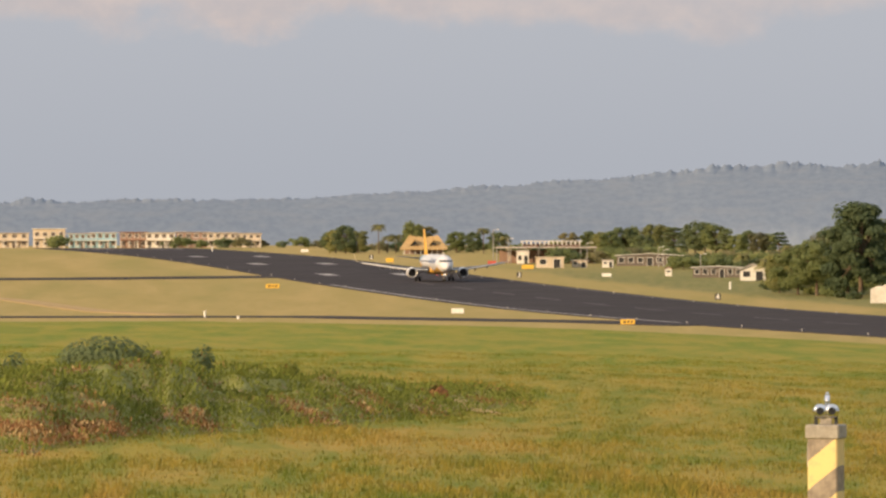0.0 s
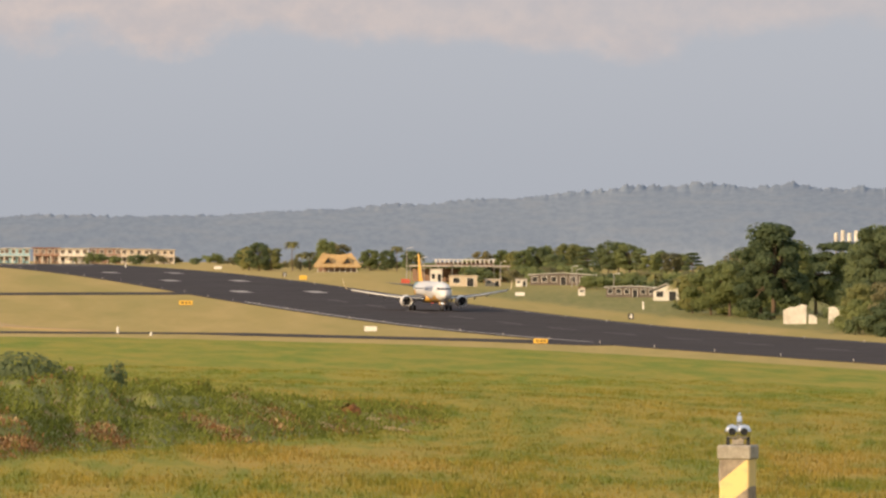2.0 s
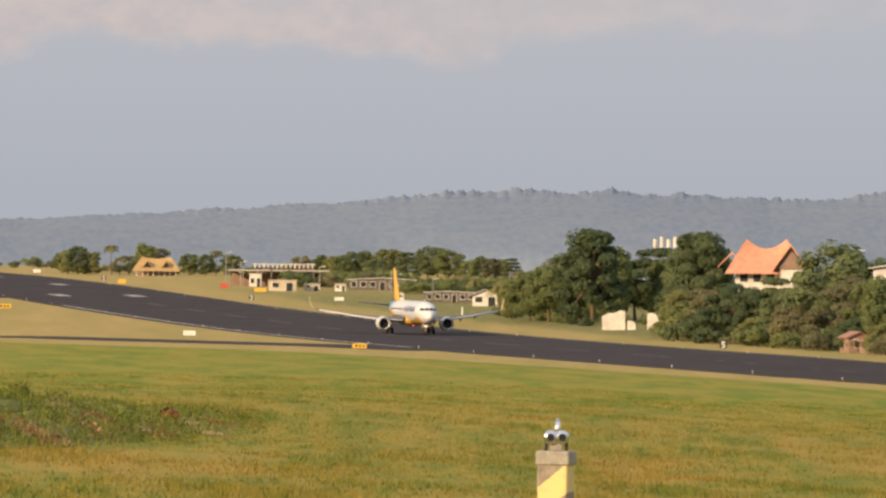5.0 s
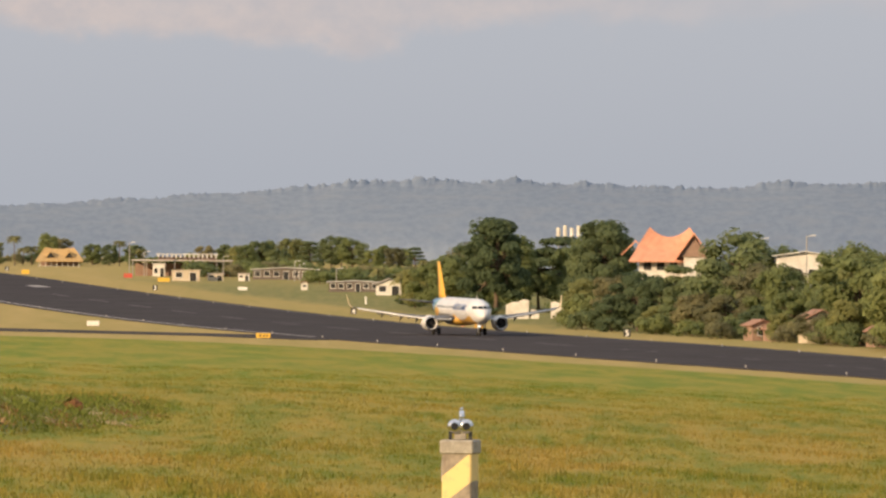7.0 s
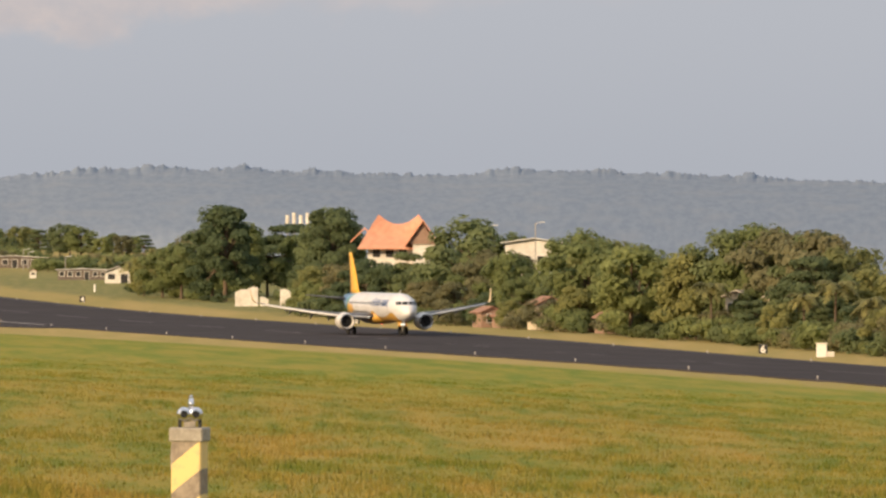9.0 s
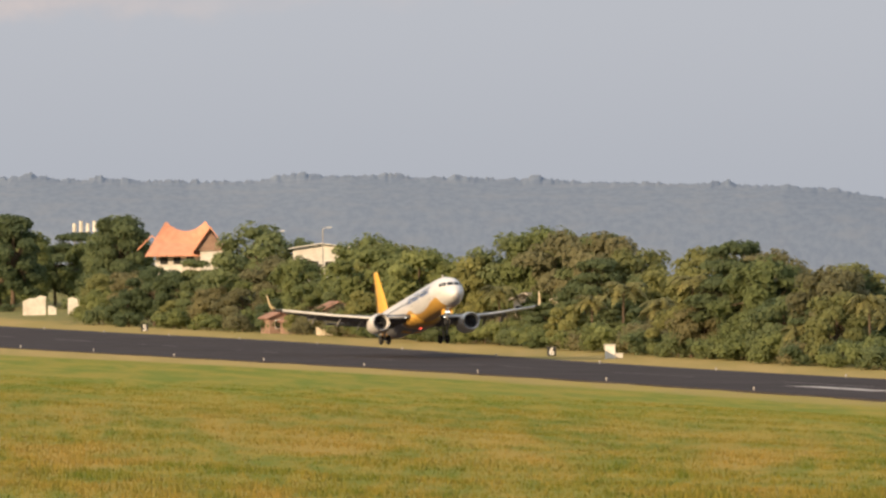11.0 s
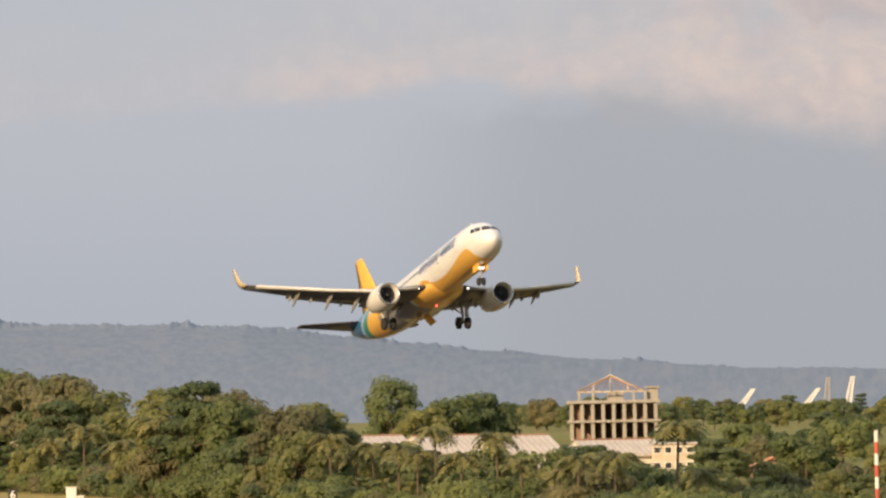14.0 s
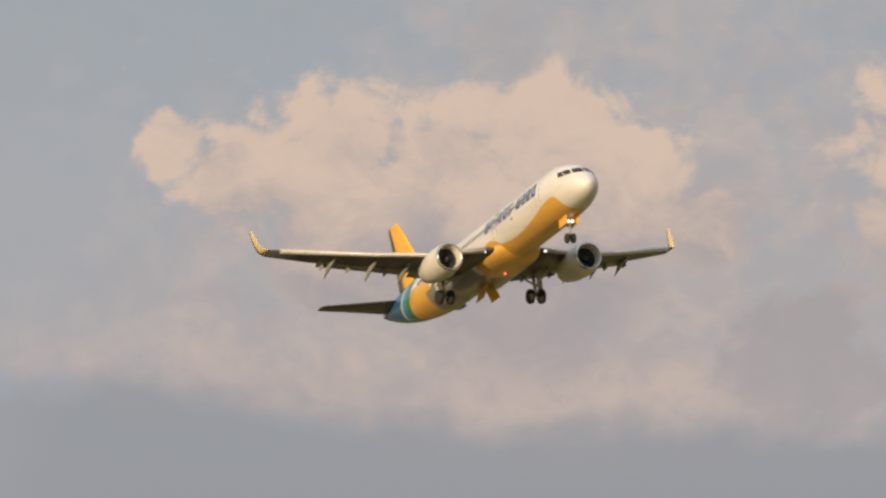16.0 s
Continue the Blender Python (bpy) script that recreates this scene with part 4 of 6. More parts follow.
def build_trees():
    rng = random.Random(4)
    dark, olive, green, pale = LEAF, LEAF_DRY, LEAF_MID, LEAF_PALE
    belt = "leafy green tree in the belt beside the runway"
    kinds = {
        "tall": [broad_tree(rng, "tree", "tall dark green broadleaf tree in the roadside belt", 17, 11, m, 30, 7000, 0.36, "upright") for m in (dark, dark, green)],
        "mid": [broad_tree(rng, "tree", belt, 11, 10, m, n, 4600, 0.30, f) for m, n, f in ((dark, 22, "dome"), (green, 26, "dome"), (olive, 20, "dome"), (dark, 24, "upright"), (pale, 20, "upright"), (green, 18, "dome"), (dark, 25, "tiers"))],
        "low": [broad_tree(rng, "tree", "low bushy tree at the edge of the airfield", 6.5, 8, m, n, 3000, 0.26, f) for m, n, f in ((dark, 15, "dome"), (olive, 14, "dome"), (green, 16, "dome"), (dark, 15, "tiers"), (pale, 13, "upright"))],
        "cone": [broad_tree(rng, "tree", "dense round-topped tree above the roofs", 13, 11.5, dark, 30, 5200, 0.32, "dome")],
        "bush": [broad_tree(rng, "shrub", "rank green shrub along the airfield fence", 2.6, 5.0, m, 9, 1100, 0.2, "bush") for m in (green, dark, olive, green)],
        "palm": [palm_tree(rng, "palm", "coconut palm with drooping yellow-green fronds", h) for h in (8.5, 7.0, 10.5)],
    }
    used = set()

    def grow(kind, bearing, r, height=None, group="trees of the belt"):
        src = rng.choice(kinds[kind])
        base = {"tall": 17, "mid": 11, "low": 6.5, "cone": 13, "bush": 2.6, "palm": 8.5}[kind]
        s = (height or base) / base * rng.uniform(0.95, 1.05)
        wide = rng.uniform(0.88, 1.12)
        x, y, z = spot(bearing, r)
        m = pose(x, y, z - 0.2, 0, 0, rng.uniform(0, 360)) @ Matrix.Diagonal((s * wide, s * wide, s, 1))
        if src.name in used:
            ob = copy_thing(src, Matrix())
        else:
            ob = src
            used.add(src.name)
        ob.matrix_basis = m
        tagged(ob, group=group)

    # the two big trees and their neighbours beside the red-roofed house
    for b, r, h in ((11.25, 1400, 22.0), (11.40, 1420, 17), (12.12, 1300, 21.5), (12.02, 1330, 17), (12.25, 1340, 16), (11.15, 1430, 16)):
        grow("tall", b, r, h)
    for b, r, h in ((10.75, 1440, 11), (10.6, 1460, 9), (10.9, 1430, 13), (11.05, 1450, 15), (11.6, 1440, 14.5), (11.75, 1440, 15), (11.9, 1420, 15), (12.4, 1215, 11.2), (12.6, 1205, 10.6), (12.75, 1200, 12.2), (12.95, 1190, 11.4),
                    (13.1, 1190, 14.5), (13.3, 1170, 17), (13.45, 1150, 13.5), (13.62, 1140, 10.0), (13.8, 1130, 9.6), (14.0, 1120, 12), (14.15, 1110, 15.5), (14.3, 1090, 14.5)):
        grow("mid", b, r, h)
    # belt behind the runway: the nearer the bearing turns, the closer it stands
    b = 12.02
    while b < 24.4:
        r0 = 256 / math.sin(radians(b))
        for lane, (kind, lo, hi) in enumerate((("low", 5.0, 7.5), ("mid", 8.5, 11.0), ("mid", 9.5, 12.5))):
            h = rng.uniform(lo, hi) * (1.0 if 14.5 < b < 18.0 else 0.86)
            h *= 1.12 * rng.choice((0.72, 0.9, 1.0, 1.12))
            if b > 18.0:
                h *= 0.64 if b < 20.6 else 0.52
            grow(kind if b < 18.2 or lane == 0 else "low", b + rng.uniform(-0.1, 0.1), r0 + 12 + lane * 17 + rng.uniform(-4, 4), h)
        grow("bush", b + rng.uniform(-0.1, 0.1), r0 + rng.uniform(-5, 3), rng.uniform(2.0, 3.8), "shrubs along the fence")
        grow("bush", b + rng.uniform(-0.1, 0.1), r0 + rng.uniform(-3, 6), rng.uniform(2.2, 4.4), "shrubs along the fence")
        b += 0.27
    for bb, r, h in ((14.2, 1060, 15.5), (14.55, 1010, 15.5), (15.0, 1000, 14), (15.35, 1000, 17), (15.55, 995, 18), (15.8, 990, 18), (16.05, 970, 17), (16.3, 960, 15), (16.9, 900, 14.5), (17.12, 890, 15.5), (17.35, 880, 14), (17.9, 850, 13.5), (18.1, 860, 12.5)):
        grow("mid", bb, r, h)
    grow("cone", 18.70, 1060, 13.5)
    for bb, r, h in ((19.2, 1060, 9), (19.35, 1070, 9.2), (19.5, 1065, 8.8), (18.95, 1050, 8)):
        grow("low", bb, r, h)
    for bb in (14.6, 14.9, 15.2, 15.95, 16.2, 16.5, 16.75, 17.2, 17.6, 17.8, 18.2, 18.4, 18.55, 18.75, 18.9, 19.05, 19.25, 19.55, 19.75, 20.05, 20.2, 20.5, 21.0, 21.2):
        grow("palm", bb, 256 / math.sin(radians(bb)) + rng.uniform(2, 20), rng.uniform(5.5, 9.0), "palms of the belt")
    for i in range(26):
        bb = 20.4 + i * 0.15
        grow(rng.choice(("low", "mid")), bb, rng.uniform(780, 980), rng.uniform(4.2, 5.4) if bb < 21.0 else rng.uniform(5.0, 7.4))
    for i in range(56):
        bb = 19.7 + i * 0.085
        grow(rng.choice(("low", "mid", "low")), bb, rng.uniform(1150, 1420), rng.uniform(4.6, 6.4) if bb < 21.2 else rng.uniform(4.0, 5.8))
    for bb, r, h in ((20.12, 872, 5.6), (20.24, 880, 5.0), (20.36, 868, 5.4), (20.5, 876, 4.8), (18.3, 890, 6.2), (19.0, 880, 5.2)):
        grow("low", bb, r, h)
    # shrubs by the open ground before the belt
    for i in range(46):
        bb = 10.3 + i * 0.095
        if 11.25 < bb < 11.9 and i % 3:
            continue
        grow("bush", bb, (300 if bb < 11.2 else 285) / math.sin(radians(bb)) + rng.uniform(-25, 25), rng.uniform(3.0, 5.6) if bb < 11.2 else rng.uniform(2.2, 4.2), "shrubs along the fence")
    for i in range(84):
        bb = 10.5 + i * 0.05
        if 11.25 < bb < 11.9:
            continue
        grow("bush", bb, (268 + rng.uniform(0, 18)) / math.sin(radians(bb)), rng.uniform(1.2, 2.4), "shrubs along the fence")
    for i in range(16):
        bb = 12.05 + i * 0.075
        grow("palm", bb, (266 + rng.uniform(0, 6)) / math.sin(radians(bb)), rng.uniform(2.2, 3.2), "young palms by the fence")
    # far trees behind the apron
    for bb, r, h in ((7.08, 2060, 9.8), (7.0, 2080, 8), (7.18, 2075, 7.5), (6.95, 2100, 6.5), (7.62, 2130, 9.5), (7.72, 2140, 9), (7.98, 2090, 7), (8.12, 2085, 6.5), (8.32, 2080, 7), (8.9, 2050, 7.5), (9.05, 2040, 7.5)):
        grow("mid", bb, r, h, "trees behind the apron")
    for i in range(18):
        grow("mid", 9.15 + i * 0.085, rng.uniform(1960, 2060), rng.uniform(7.0, 9.8), "trees behind the apron")
    for bb, r, h in ((7.35, 2060, 6.8), (7.42, 2070, 6.0), (7.49, 2065, 6.5), (8.2, 2060, 6.0), (8.38, 2060, 6.2), (10.3, 1660, 6.5), (10.5, 1500, 7.5), (10.68, 1480, 7.5)):
        grow("palm", bb, r, h, "palms behind the apron")
    for i in range(48):
        grow("bush", 8.62 + i * 0.043, rng.uniform(1830, 1900) - 90 * (i > 26), rng.uniform(3.0, 5.0), "shrubs behind the apron")
    for i in range(26):
        grow("bush", 5.6 + i * 0.16, rng.uniform(2330, 2420) if i < 9 else rng.uniform(2050, 2130), rng.uniform(2.4, 4.2), "shrubs behind the apron")
    grow("bush", 4.75, 2340, 4.6, "shrubs behind the apron")


# ---- buildings ----
def house(name, m, width, depth, height, wall, roof, label, storeys=1, bays=3, gable=0.0, over=0.5, category="house", group="", pane=None):
    """Walls with real openings' frames, a roof of its own, windows and doors bay by bay. Front is -y."""
    ob = empty(name, m, label, category, group)
    bm = bmesh.new()
    box(bm, -width / 2, width / 2, 0, depth, -0.4, height, 0.03)
    walls = part("wall", bm, wall, ob)
    sh = height / storeys
    for s in range(storeys):
        for b in range(bays):
            x = -width / 2 + width * (b + 0.5) / bays
            w = min(width / bays * 0.55, 1.6)
            door = s == 0 and b == bays // 2 and bays > 1
            z0, z1 = (s * sh + (0.05 if door else 0.9), s * sh + min(2.15, sh - 0.35))
            bm = bmesh.new()
            for a in ((x - w / 2 - 0.1, x - w / 2, z0, z1), (x + w / 2, x + w / 2 + 0.1, z0, z1), (x - w / 2 - 0.1, x + w / 2 + 0.1, z1, z1 + 0.1), (x - w / 2 - 0.12, x + w / 2 + 0.12, z0 - 0.1, z0)):
                box(bm, a[0], a[1], -0.09, 0.02, a[2], a[3])
            win = part("door" if door else "window", bm, WHITE_PAINT, ob)
            bm = bmesh.new()
            box(bm, x - w / 2, x + w / 2, -0.03, 0.02, z0, z1)
            part("pane", bm, pane or DARK_OPENING, win)
    bm = bmesh.new()
    if gable:
        y0, y1, t = -over, depth + over, 0.14
        hw = width / 2 + over
        drop = gable * over / (width / 2)
        prism(bm, [(-hw, height - drop), (0, height + gable), (hw, height - drop), (hw, height - drop + t), (0, height + gable + t), (-hw, height - drop + t)], 1, y0, y1)
        part("roof", bm, roof, ob)
        bm = bmesh.new()
        prism(bm, [(-width / 2, height), (width / 2, height), (0, height + gable)], 1, 0.02, depth - 0.02)
        part("gable", bm, wall, ob)
    else:
        box(bm, -width / 2 - over, width / 2 + over, -over, depth + over, height, height + 0.22, 0.04)
        part("roof", bm, roof, ob)
    return ob


def build_town():
    """Two-storey row houses past the runway's end."""
    rows = ((4.02, 12, 5.2, BROWN_WALL, CREAM_WALL), (4.36, 13, 5.0, CREAM_WALL, SHEET_ROOF), (4.68, 11, 6.4, CREAM_WALL, WHITE_WALL), (4.93, 8, 4.8, BLUE_WALL, SHEET_ROOF), (5.12, 9, 5.0, BLUE_WALL, WHITE_WALL),
            (5.36, 9, 5.2, BROWN_WALL, RUSTY_ROOF), (5.58, 10, 5.0, WHITE_WALL, CREAM_WALL), (5.84, 11, 5.2, BROWN_WALL, SHEET_ROOF), (6.08, 10, 5.0, CREAM_WALL, SHEET_ROOF), (6.29, 9, 4.8, CREAM_WALL, SHEET_ROOF), (3.7, 12, 5.4, CREAM_WALL, SHEET_ROOF))
    for b, w, h, wall, roof in rows:
        colour = {CREAM_WALL: "cream", BROWN_WALL: "brown", BLUE_WALL: "pale blue", WHITE_WALL: "white"}[wall]
        ob = house("row_house", facing(b, 2400), w, 8, h, wall, roof, f"{colour} two-storey row house with a flat pale roof", 2, 4, 0, 0.5, group="row houses past the runway", pane=SHADED_OPENING)
        bm = bmesh.new()
        box(bm, -w / 2, w / 2, -1.3, -0.1, h / 2 - 0.1, h / 2 + 0.12, 0.03)
        part("balcony", bm, roof, ob)
        for i in range(4):
            bm = bmesh.new()
            x = -w / 2 + 0.3 + (w - 0.6) * i / 3
            box(bm, x - 0.15, x + 0.15, -1.25, -0.95, 0, h / 2)
            part("column", bm, WHITE_WALL, ob)


def saddle_roof(bm, w, d, z0, rise, tip, over=0.9, flare=0.5, inset=0.16):
    """A steep roof with upswept ridge ends and flared eaves."""
    rows = []
    n = 8
    for i in range(n + 1):
        u = i / n * 2 - 1
        x = u * (w / 2 + over)
        ridge = z0 + rise + tip * u * u
        rx = u * (w / 2 - w * inset)
        rows.append([(x, -d / 2 - over, z0 - flare * 0.6), (0.55 * x + 0.45 * rx, -d * 0.22, z0 + (ridge - z0) * 0.42), (rx, 0, ridge),
                     (0.55 * x + 0.45 * rx, d * 0.22, z0 + (ridge - z0) * 0.42), (x, d / 2 + over, z0 - flare * 0.6)])
    top = [[bm.verts.new(p) for p in r] for r in rows]
    low = [[bm.verts.new((p[0], p[1], p[2] - 0.2)) for p in r] for r in rows]
    for a, b in zip(top, top[1:]):
        for j in range(4):
            bm.faces.new((a[j], b[j], b[j + 1], a[j + 1]))
    for a, b in zip(low, low[1:]):
        for j in range(4):
            bm.faces.new((a[j], a[j + 1], b[j + 1], b[j]))
    for side in (0, -1):
        for j in range(4):
            bm.faces.new((top[side][j], top[side][j + 1], low[side][j + 1], low[side][j]))
    for a, b, c, e in zip(top, top[1:], low, low[1:]):
        bm.faces.new((a[0], c[0], e[0], b[0])), bm.faces.new((a[4], b[4], e[4], c[4]))
    bmesh.ops.recalc_face_normals(bm, faces=bm.faces)


def build_pavilion():
    ob = empty("pavilion", facing(7.715, 2045), "open pavilion with a tall straw-coloured thatched roof", "pavilion")
    bm = bmesh.new()
    saddle_roof(bm, 12.2, 8, 1.9, 3.2, 0.5)
    part("roof", bm, THATCH, ob, "straw-coloured thatched roof")
    for x in (-2.6, 2.9):
        bm = bmesh.new()
        prism(bm, [(-1.0, 2.7), (1.0, 2.7), (0, 4.1)], 1, -3.4, -1.0)
        d = part("dormer", bm, DARK_OPENING, ob, "dark dormer opening")
        d.location.x = x
        bm = bmesh.new()
        prism(bm, [(-1.3, 2.75), (0, 4.45), (1.3, 2.75), (1.3, 2.55), (0, 4.2), (-1.3, 2.55)], 1, -3.7, -0.8)
        r = part("dormer_roof", bm, THATCH, d)
    for i in range(8):
        bm = bmesh.new()
        x = -5.6 + i * 1.6
        box(bm, x - 0.12, x + 0.12, -3.7, -3.46, -0.3, 2.0)
        part("post", bm, WHITE_WALL, ob)
    bm = bmesh.new()
    box(bm, -5.4, 5.4, -1, 3, -0.3, 1.9)
    part("inner_wall", bm, BROWN_WALL, ob)
    bm = bmesh.new()
    box(bm, -6.2, 6.2, -3.9, 3.9, -0.5, 0.15)
    part("plinth", bm, CONCRETE, ob)


def build_apron():
    """Open sheds, small blocks, posts and boards by the apron."""
    ob = empty("open_shed", facing(8.70, 1840), "long open steel shed with a flat grey roof", "shed")
    bm = bmesh.new()
    box(bm, -13, 13.5, 0, 9, 4.0, 4.35, 0.04)
    part("roof", bm, SHEET_ROOF, ob)
    for i in range(8):
        bm = bmesh.new()
        x = -12.6 + i * 3.65
        tube(bm, (x, 0.4, -0.3), (x, 0.4, 4.0), 0.12, 0.12, 6)
        part("post", bm, STEEL, ob)
    bm = bmesh.new()
    box(bm, -12, 13, 6, 8.5, -0.3, 3.4)
    part("back_wall", bm, BROWN_WALL, ob)
    ob = empty("canopy_block", facing(8.75, 1852), "low block with a white slatted roof canopy", "building")
    bm = bmesh.new()
    box(bm, -7.5, 7.5, 0, 6, 3.9, 5.0, 0.03)
    part("wall", bm, BROWN_WALL, ob)
    for i in range(14):
        bm = bmesh.new()
        x = -7.6 + i * 1.16
        box(bm, x - 0.18, x + 0.18, -0.8, 6.2, 4.7, 5.6)
        part("slat", bm, WHITE_WALL, ob)
    bm = bmesh.new()
    box(bm, -8.2, 8.2, -0.9, 6.4, 5.6, 5.8)
    part("roof", bm, WHITE_WALL, ob)
    for nm, b, r, w, h, wall, roof, lab in (("kiosk", 8.52, 1835, 3.2, 3.3, WHITE_WALL, SHEET_ROOF, "small white kiosk under the shed roof"), ("block_house", 8.74, 1770, 7.0, 2.6, CREAM_WALL, CREAM_WALL, "cream flat-roofed block house"),
                                           ("block_house", 8.98, 1775, 4.0, 1.7, CREAM_WALL, SHEET_ROOF, "low cream block hut"), ("guard_hut", 9.21, 1775, 2.8, 1.8, WHITE_WALL, SHEET_ROOF, "white guard hut beside the apron")):
        house(nm, facing(b, r), w, 4, h, wall, roof, lab, 1, 2, 0, 0.25, "hut")
    # solid walls of the long sheds carry the open bays' shade as colour
    house("long_shed", facing(9.55, 1800), 17, 6, 2.6, SHADED_OPENING, WHITE_WALL, "long low open shed with a pale sheet roof", 1, 7, 0.5, 0.6, "shed")
    house("long_shed", facing(10.1, 1640), 11.5, 6, 2.3, SHADED_OPENING, WHITE_WALL, "long shed with a white roof, walls coloured as its bays' brown shade", 1, 6, 0.3, 0.6, "shed")
    house("white_house", facing(10.385, 1600), 5.8, 6, 2.6, WHITE_WALL, SHEET_ROOF, "small white gabled house", 1, 2, 1.2, 0.6)
    house("wayside_hut", facing(9.70, 1660), 1.6, 2, 1.7, WHITE_WALL, RUSTY_ROOF, "tiny white hut with a rusty roof", 1, 1, 0.5, 0.3, "hut")
    for b, r, h in ((8.28, 1830, 9.0), (9.04, 1800, 6), (9.62, 1780, 5.2), (9.96, 1680, 5.0), (9.66, 1790, 4.4), (8.4, 1840, 6.5), (13.77, 1150, 16.5), (13.39, 1180, 16.0)):
        x, y, z = spot(b, r)
        ob = empty("lamp_post", pose(x, y, z - 0.2), "thin pale lamp post with a short arm", "lamp post", "lamp posts of the apron")
        bm = bmesh.new()
        tube(bm, (0, 0, 0), (0, 0, h), 0.14, 0.09, 8)
        part("pole", bm, STEEL, ob)
        bm = bmesh.new()
        tube(bm, (0, 0, h - 0.1), (1.0, 0, h + 0.1), 0.06, 0.05, 6)
        box(bm, 0.8, 1.5, -0.15, 0.15, h + 0.02, h + 0.2, 0.03)
        part("lamp_head", bm, WHITE_PAINT, ob)


def build_red_house():
    ob = empty("red_roof_house", facing(12.66, 1285), "large white house with steep upswept orange-red roofs", "house")
    z = 9.2
    bm = bmesh.new()
    box(bm, -5.6, 5.6, -3.6, 4, -1, z + 3.2)
    part("wall", bm, WHITE_WALL, ob)
    bm = bmesh.new()
    saddle_roof(bm, 13.0, 9.5, z + 2.7, 3.9, 1.8, 0.9, 0.8, 0.22)
    part("roof", bm, ROOF_TILE, ob, "orange-red tiled roof")
    bm = bmesh.new()
    prism(bm, [(-2.6, z + 3.0), (2.6, z + 3.0), (0, z + 6.6)], 1, -6.1, -3.5)
    d = part("gable", bm, BROWN_WALL, ob, "dark recessed gable")
    d.location.x = 4.4
    bm = bmesh.new()
    prism(bm, [(-3.2, z + 2.9), (0, z + 7.5), (3.2, z + 2.9), (3.2, z + 2.6), (0, z + 7.1), (-3.2, z + 2.6)], 1, -6.8, 1.0)
    part("gable_roof", bm, ROOF_TILE, d)
    bm = bmesh.new()
    box(bm, 2.6, 6.6, -5.8, -3.5, -1, z + 3.0)
    part("bay_wall", bm, WHITE_WALL, ob)
    bm = bmesh.new()
    prism(bm, [(-2.6, z + 3.4), (0, z + 6.0), (2.6, z + 3.4), (2.6, z + 3.1), (0, z + 5.7), (-2.6, z + 3.1)], 1, -2.0, 4.0)
    w = part("side_roof", bm, ROOF_TILE, ob)
    w.location.x = -6.2
    for x in (-4, -1.6, 0.8):
        bm = bmesh.new()
        box(bm, x - 0.7, x + 0.7, -3.68, -3.58, z + 0.6, z + 2.3)
        part("window", bm, DARK_OPENING, ob)
    house("hall", facing(13.76, 1160), 9.5, 10, 13.0, WHITE_WALL, WHITE_WALL, "tall white hall with a pale shallow roof", 3, 4, 0.7, 0.8, "building")
    for b, r, w, h, g in ((13.42, 1106, 3.6, 2.5, 0.8), (13.9, 1080, 4.8, 4.0, 1.1), (14.05, 1072, 3.2, 2.4, 0.7), (14.4, 1042, 2.8, 2.5, 0.8), (13.55, 1102, 2.4, 2.0, 0.6), (14.2, 1056, 2.4, 2.0, 0.6)):
        house("shanty", facing(b, r, 20), w, 4, h, BROWN_WALL if w < 4 else CREAM_WALL, RUSTY_ROOF if w < 5 else SHEET_ROOF, "small patched dwelling with a rusty sheet roof", 2 if h > 3 else 1, 1, g, 0.4, group="dwellings among the trees")
    for b, r, w in ((15.4, 985, 1.6), (15.75, 975, 2.0)):
        house("shanty", facing(b, r, -15), w * 2, 4, 6.4, CREAM_WALL, SHEET_ROOF, "pale dwelling half hidden by trees", 2, 2, 0.7, 0.5, group="dwellings among the trees")
    x, y, z = spot(11.84, 1480)
    ob = empty("water_tanks", pose(x, y, z, 0, 0, -11.8), "white tanks on a tall frame above the trees", "water tank")
    for i in range(4):
        bm = bmesh.new()
        tube(bm, (-2.1 + i * 1.4, 0, 14.4), (-2.1 + i * 1.4, 0, 16.2 + 0.5 * (i % 2)), 0.45, 0.42, 10)
        part("tank", bm, WHITE_WALL, ob)
        bm = bmesh.new()
        tube(bm, (-2.1 + i * 1.4, 0, -0.3), (-2.1 + i * 1.4, 0, 14.4), 0.15, 0.15, 6)
        part("leg", bm, STEEL, ob)
    # broken white wall
    ob = empty("ruined_wall", facing(11.59, 1350), "broken white masonry wall among shrubs", "wall")
    for i, (x0, x1, h0, h1) in enumerate(((-6.0, -3.6, 2.6, 3.2), (-3.6, -1.6, 3.3, 3.6), (-1.2, 0.4, 1.8, 1.2), (2.6, 4.4, 3.2, 3.0), (4.4, 6.0, 3.0, 1.6))):
        bm = bmesh.new()
        prism(bm, [(x0, -0.3), (x1, -0.3), (x1, h1), ((x0 + x1) / 2, max(h0, h1) + 0.15 * (i % 2)), (x0, h0)], 1, -0.15, 0.25)
        part("wall_piece", bm, WHITE_WALL, ob)


ROOF_SHEET = material("pale_roof_sheet", (0.60, 0.53, 0.44), (0.46, 0.39, 0.32), 0.35, 0.6)
ROOF_RIB = material("roof_rib", (0.50, 0.44, 0.37), (0.38, 0.32, 0.27), 0.5, 0.6)


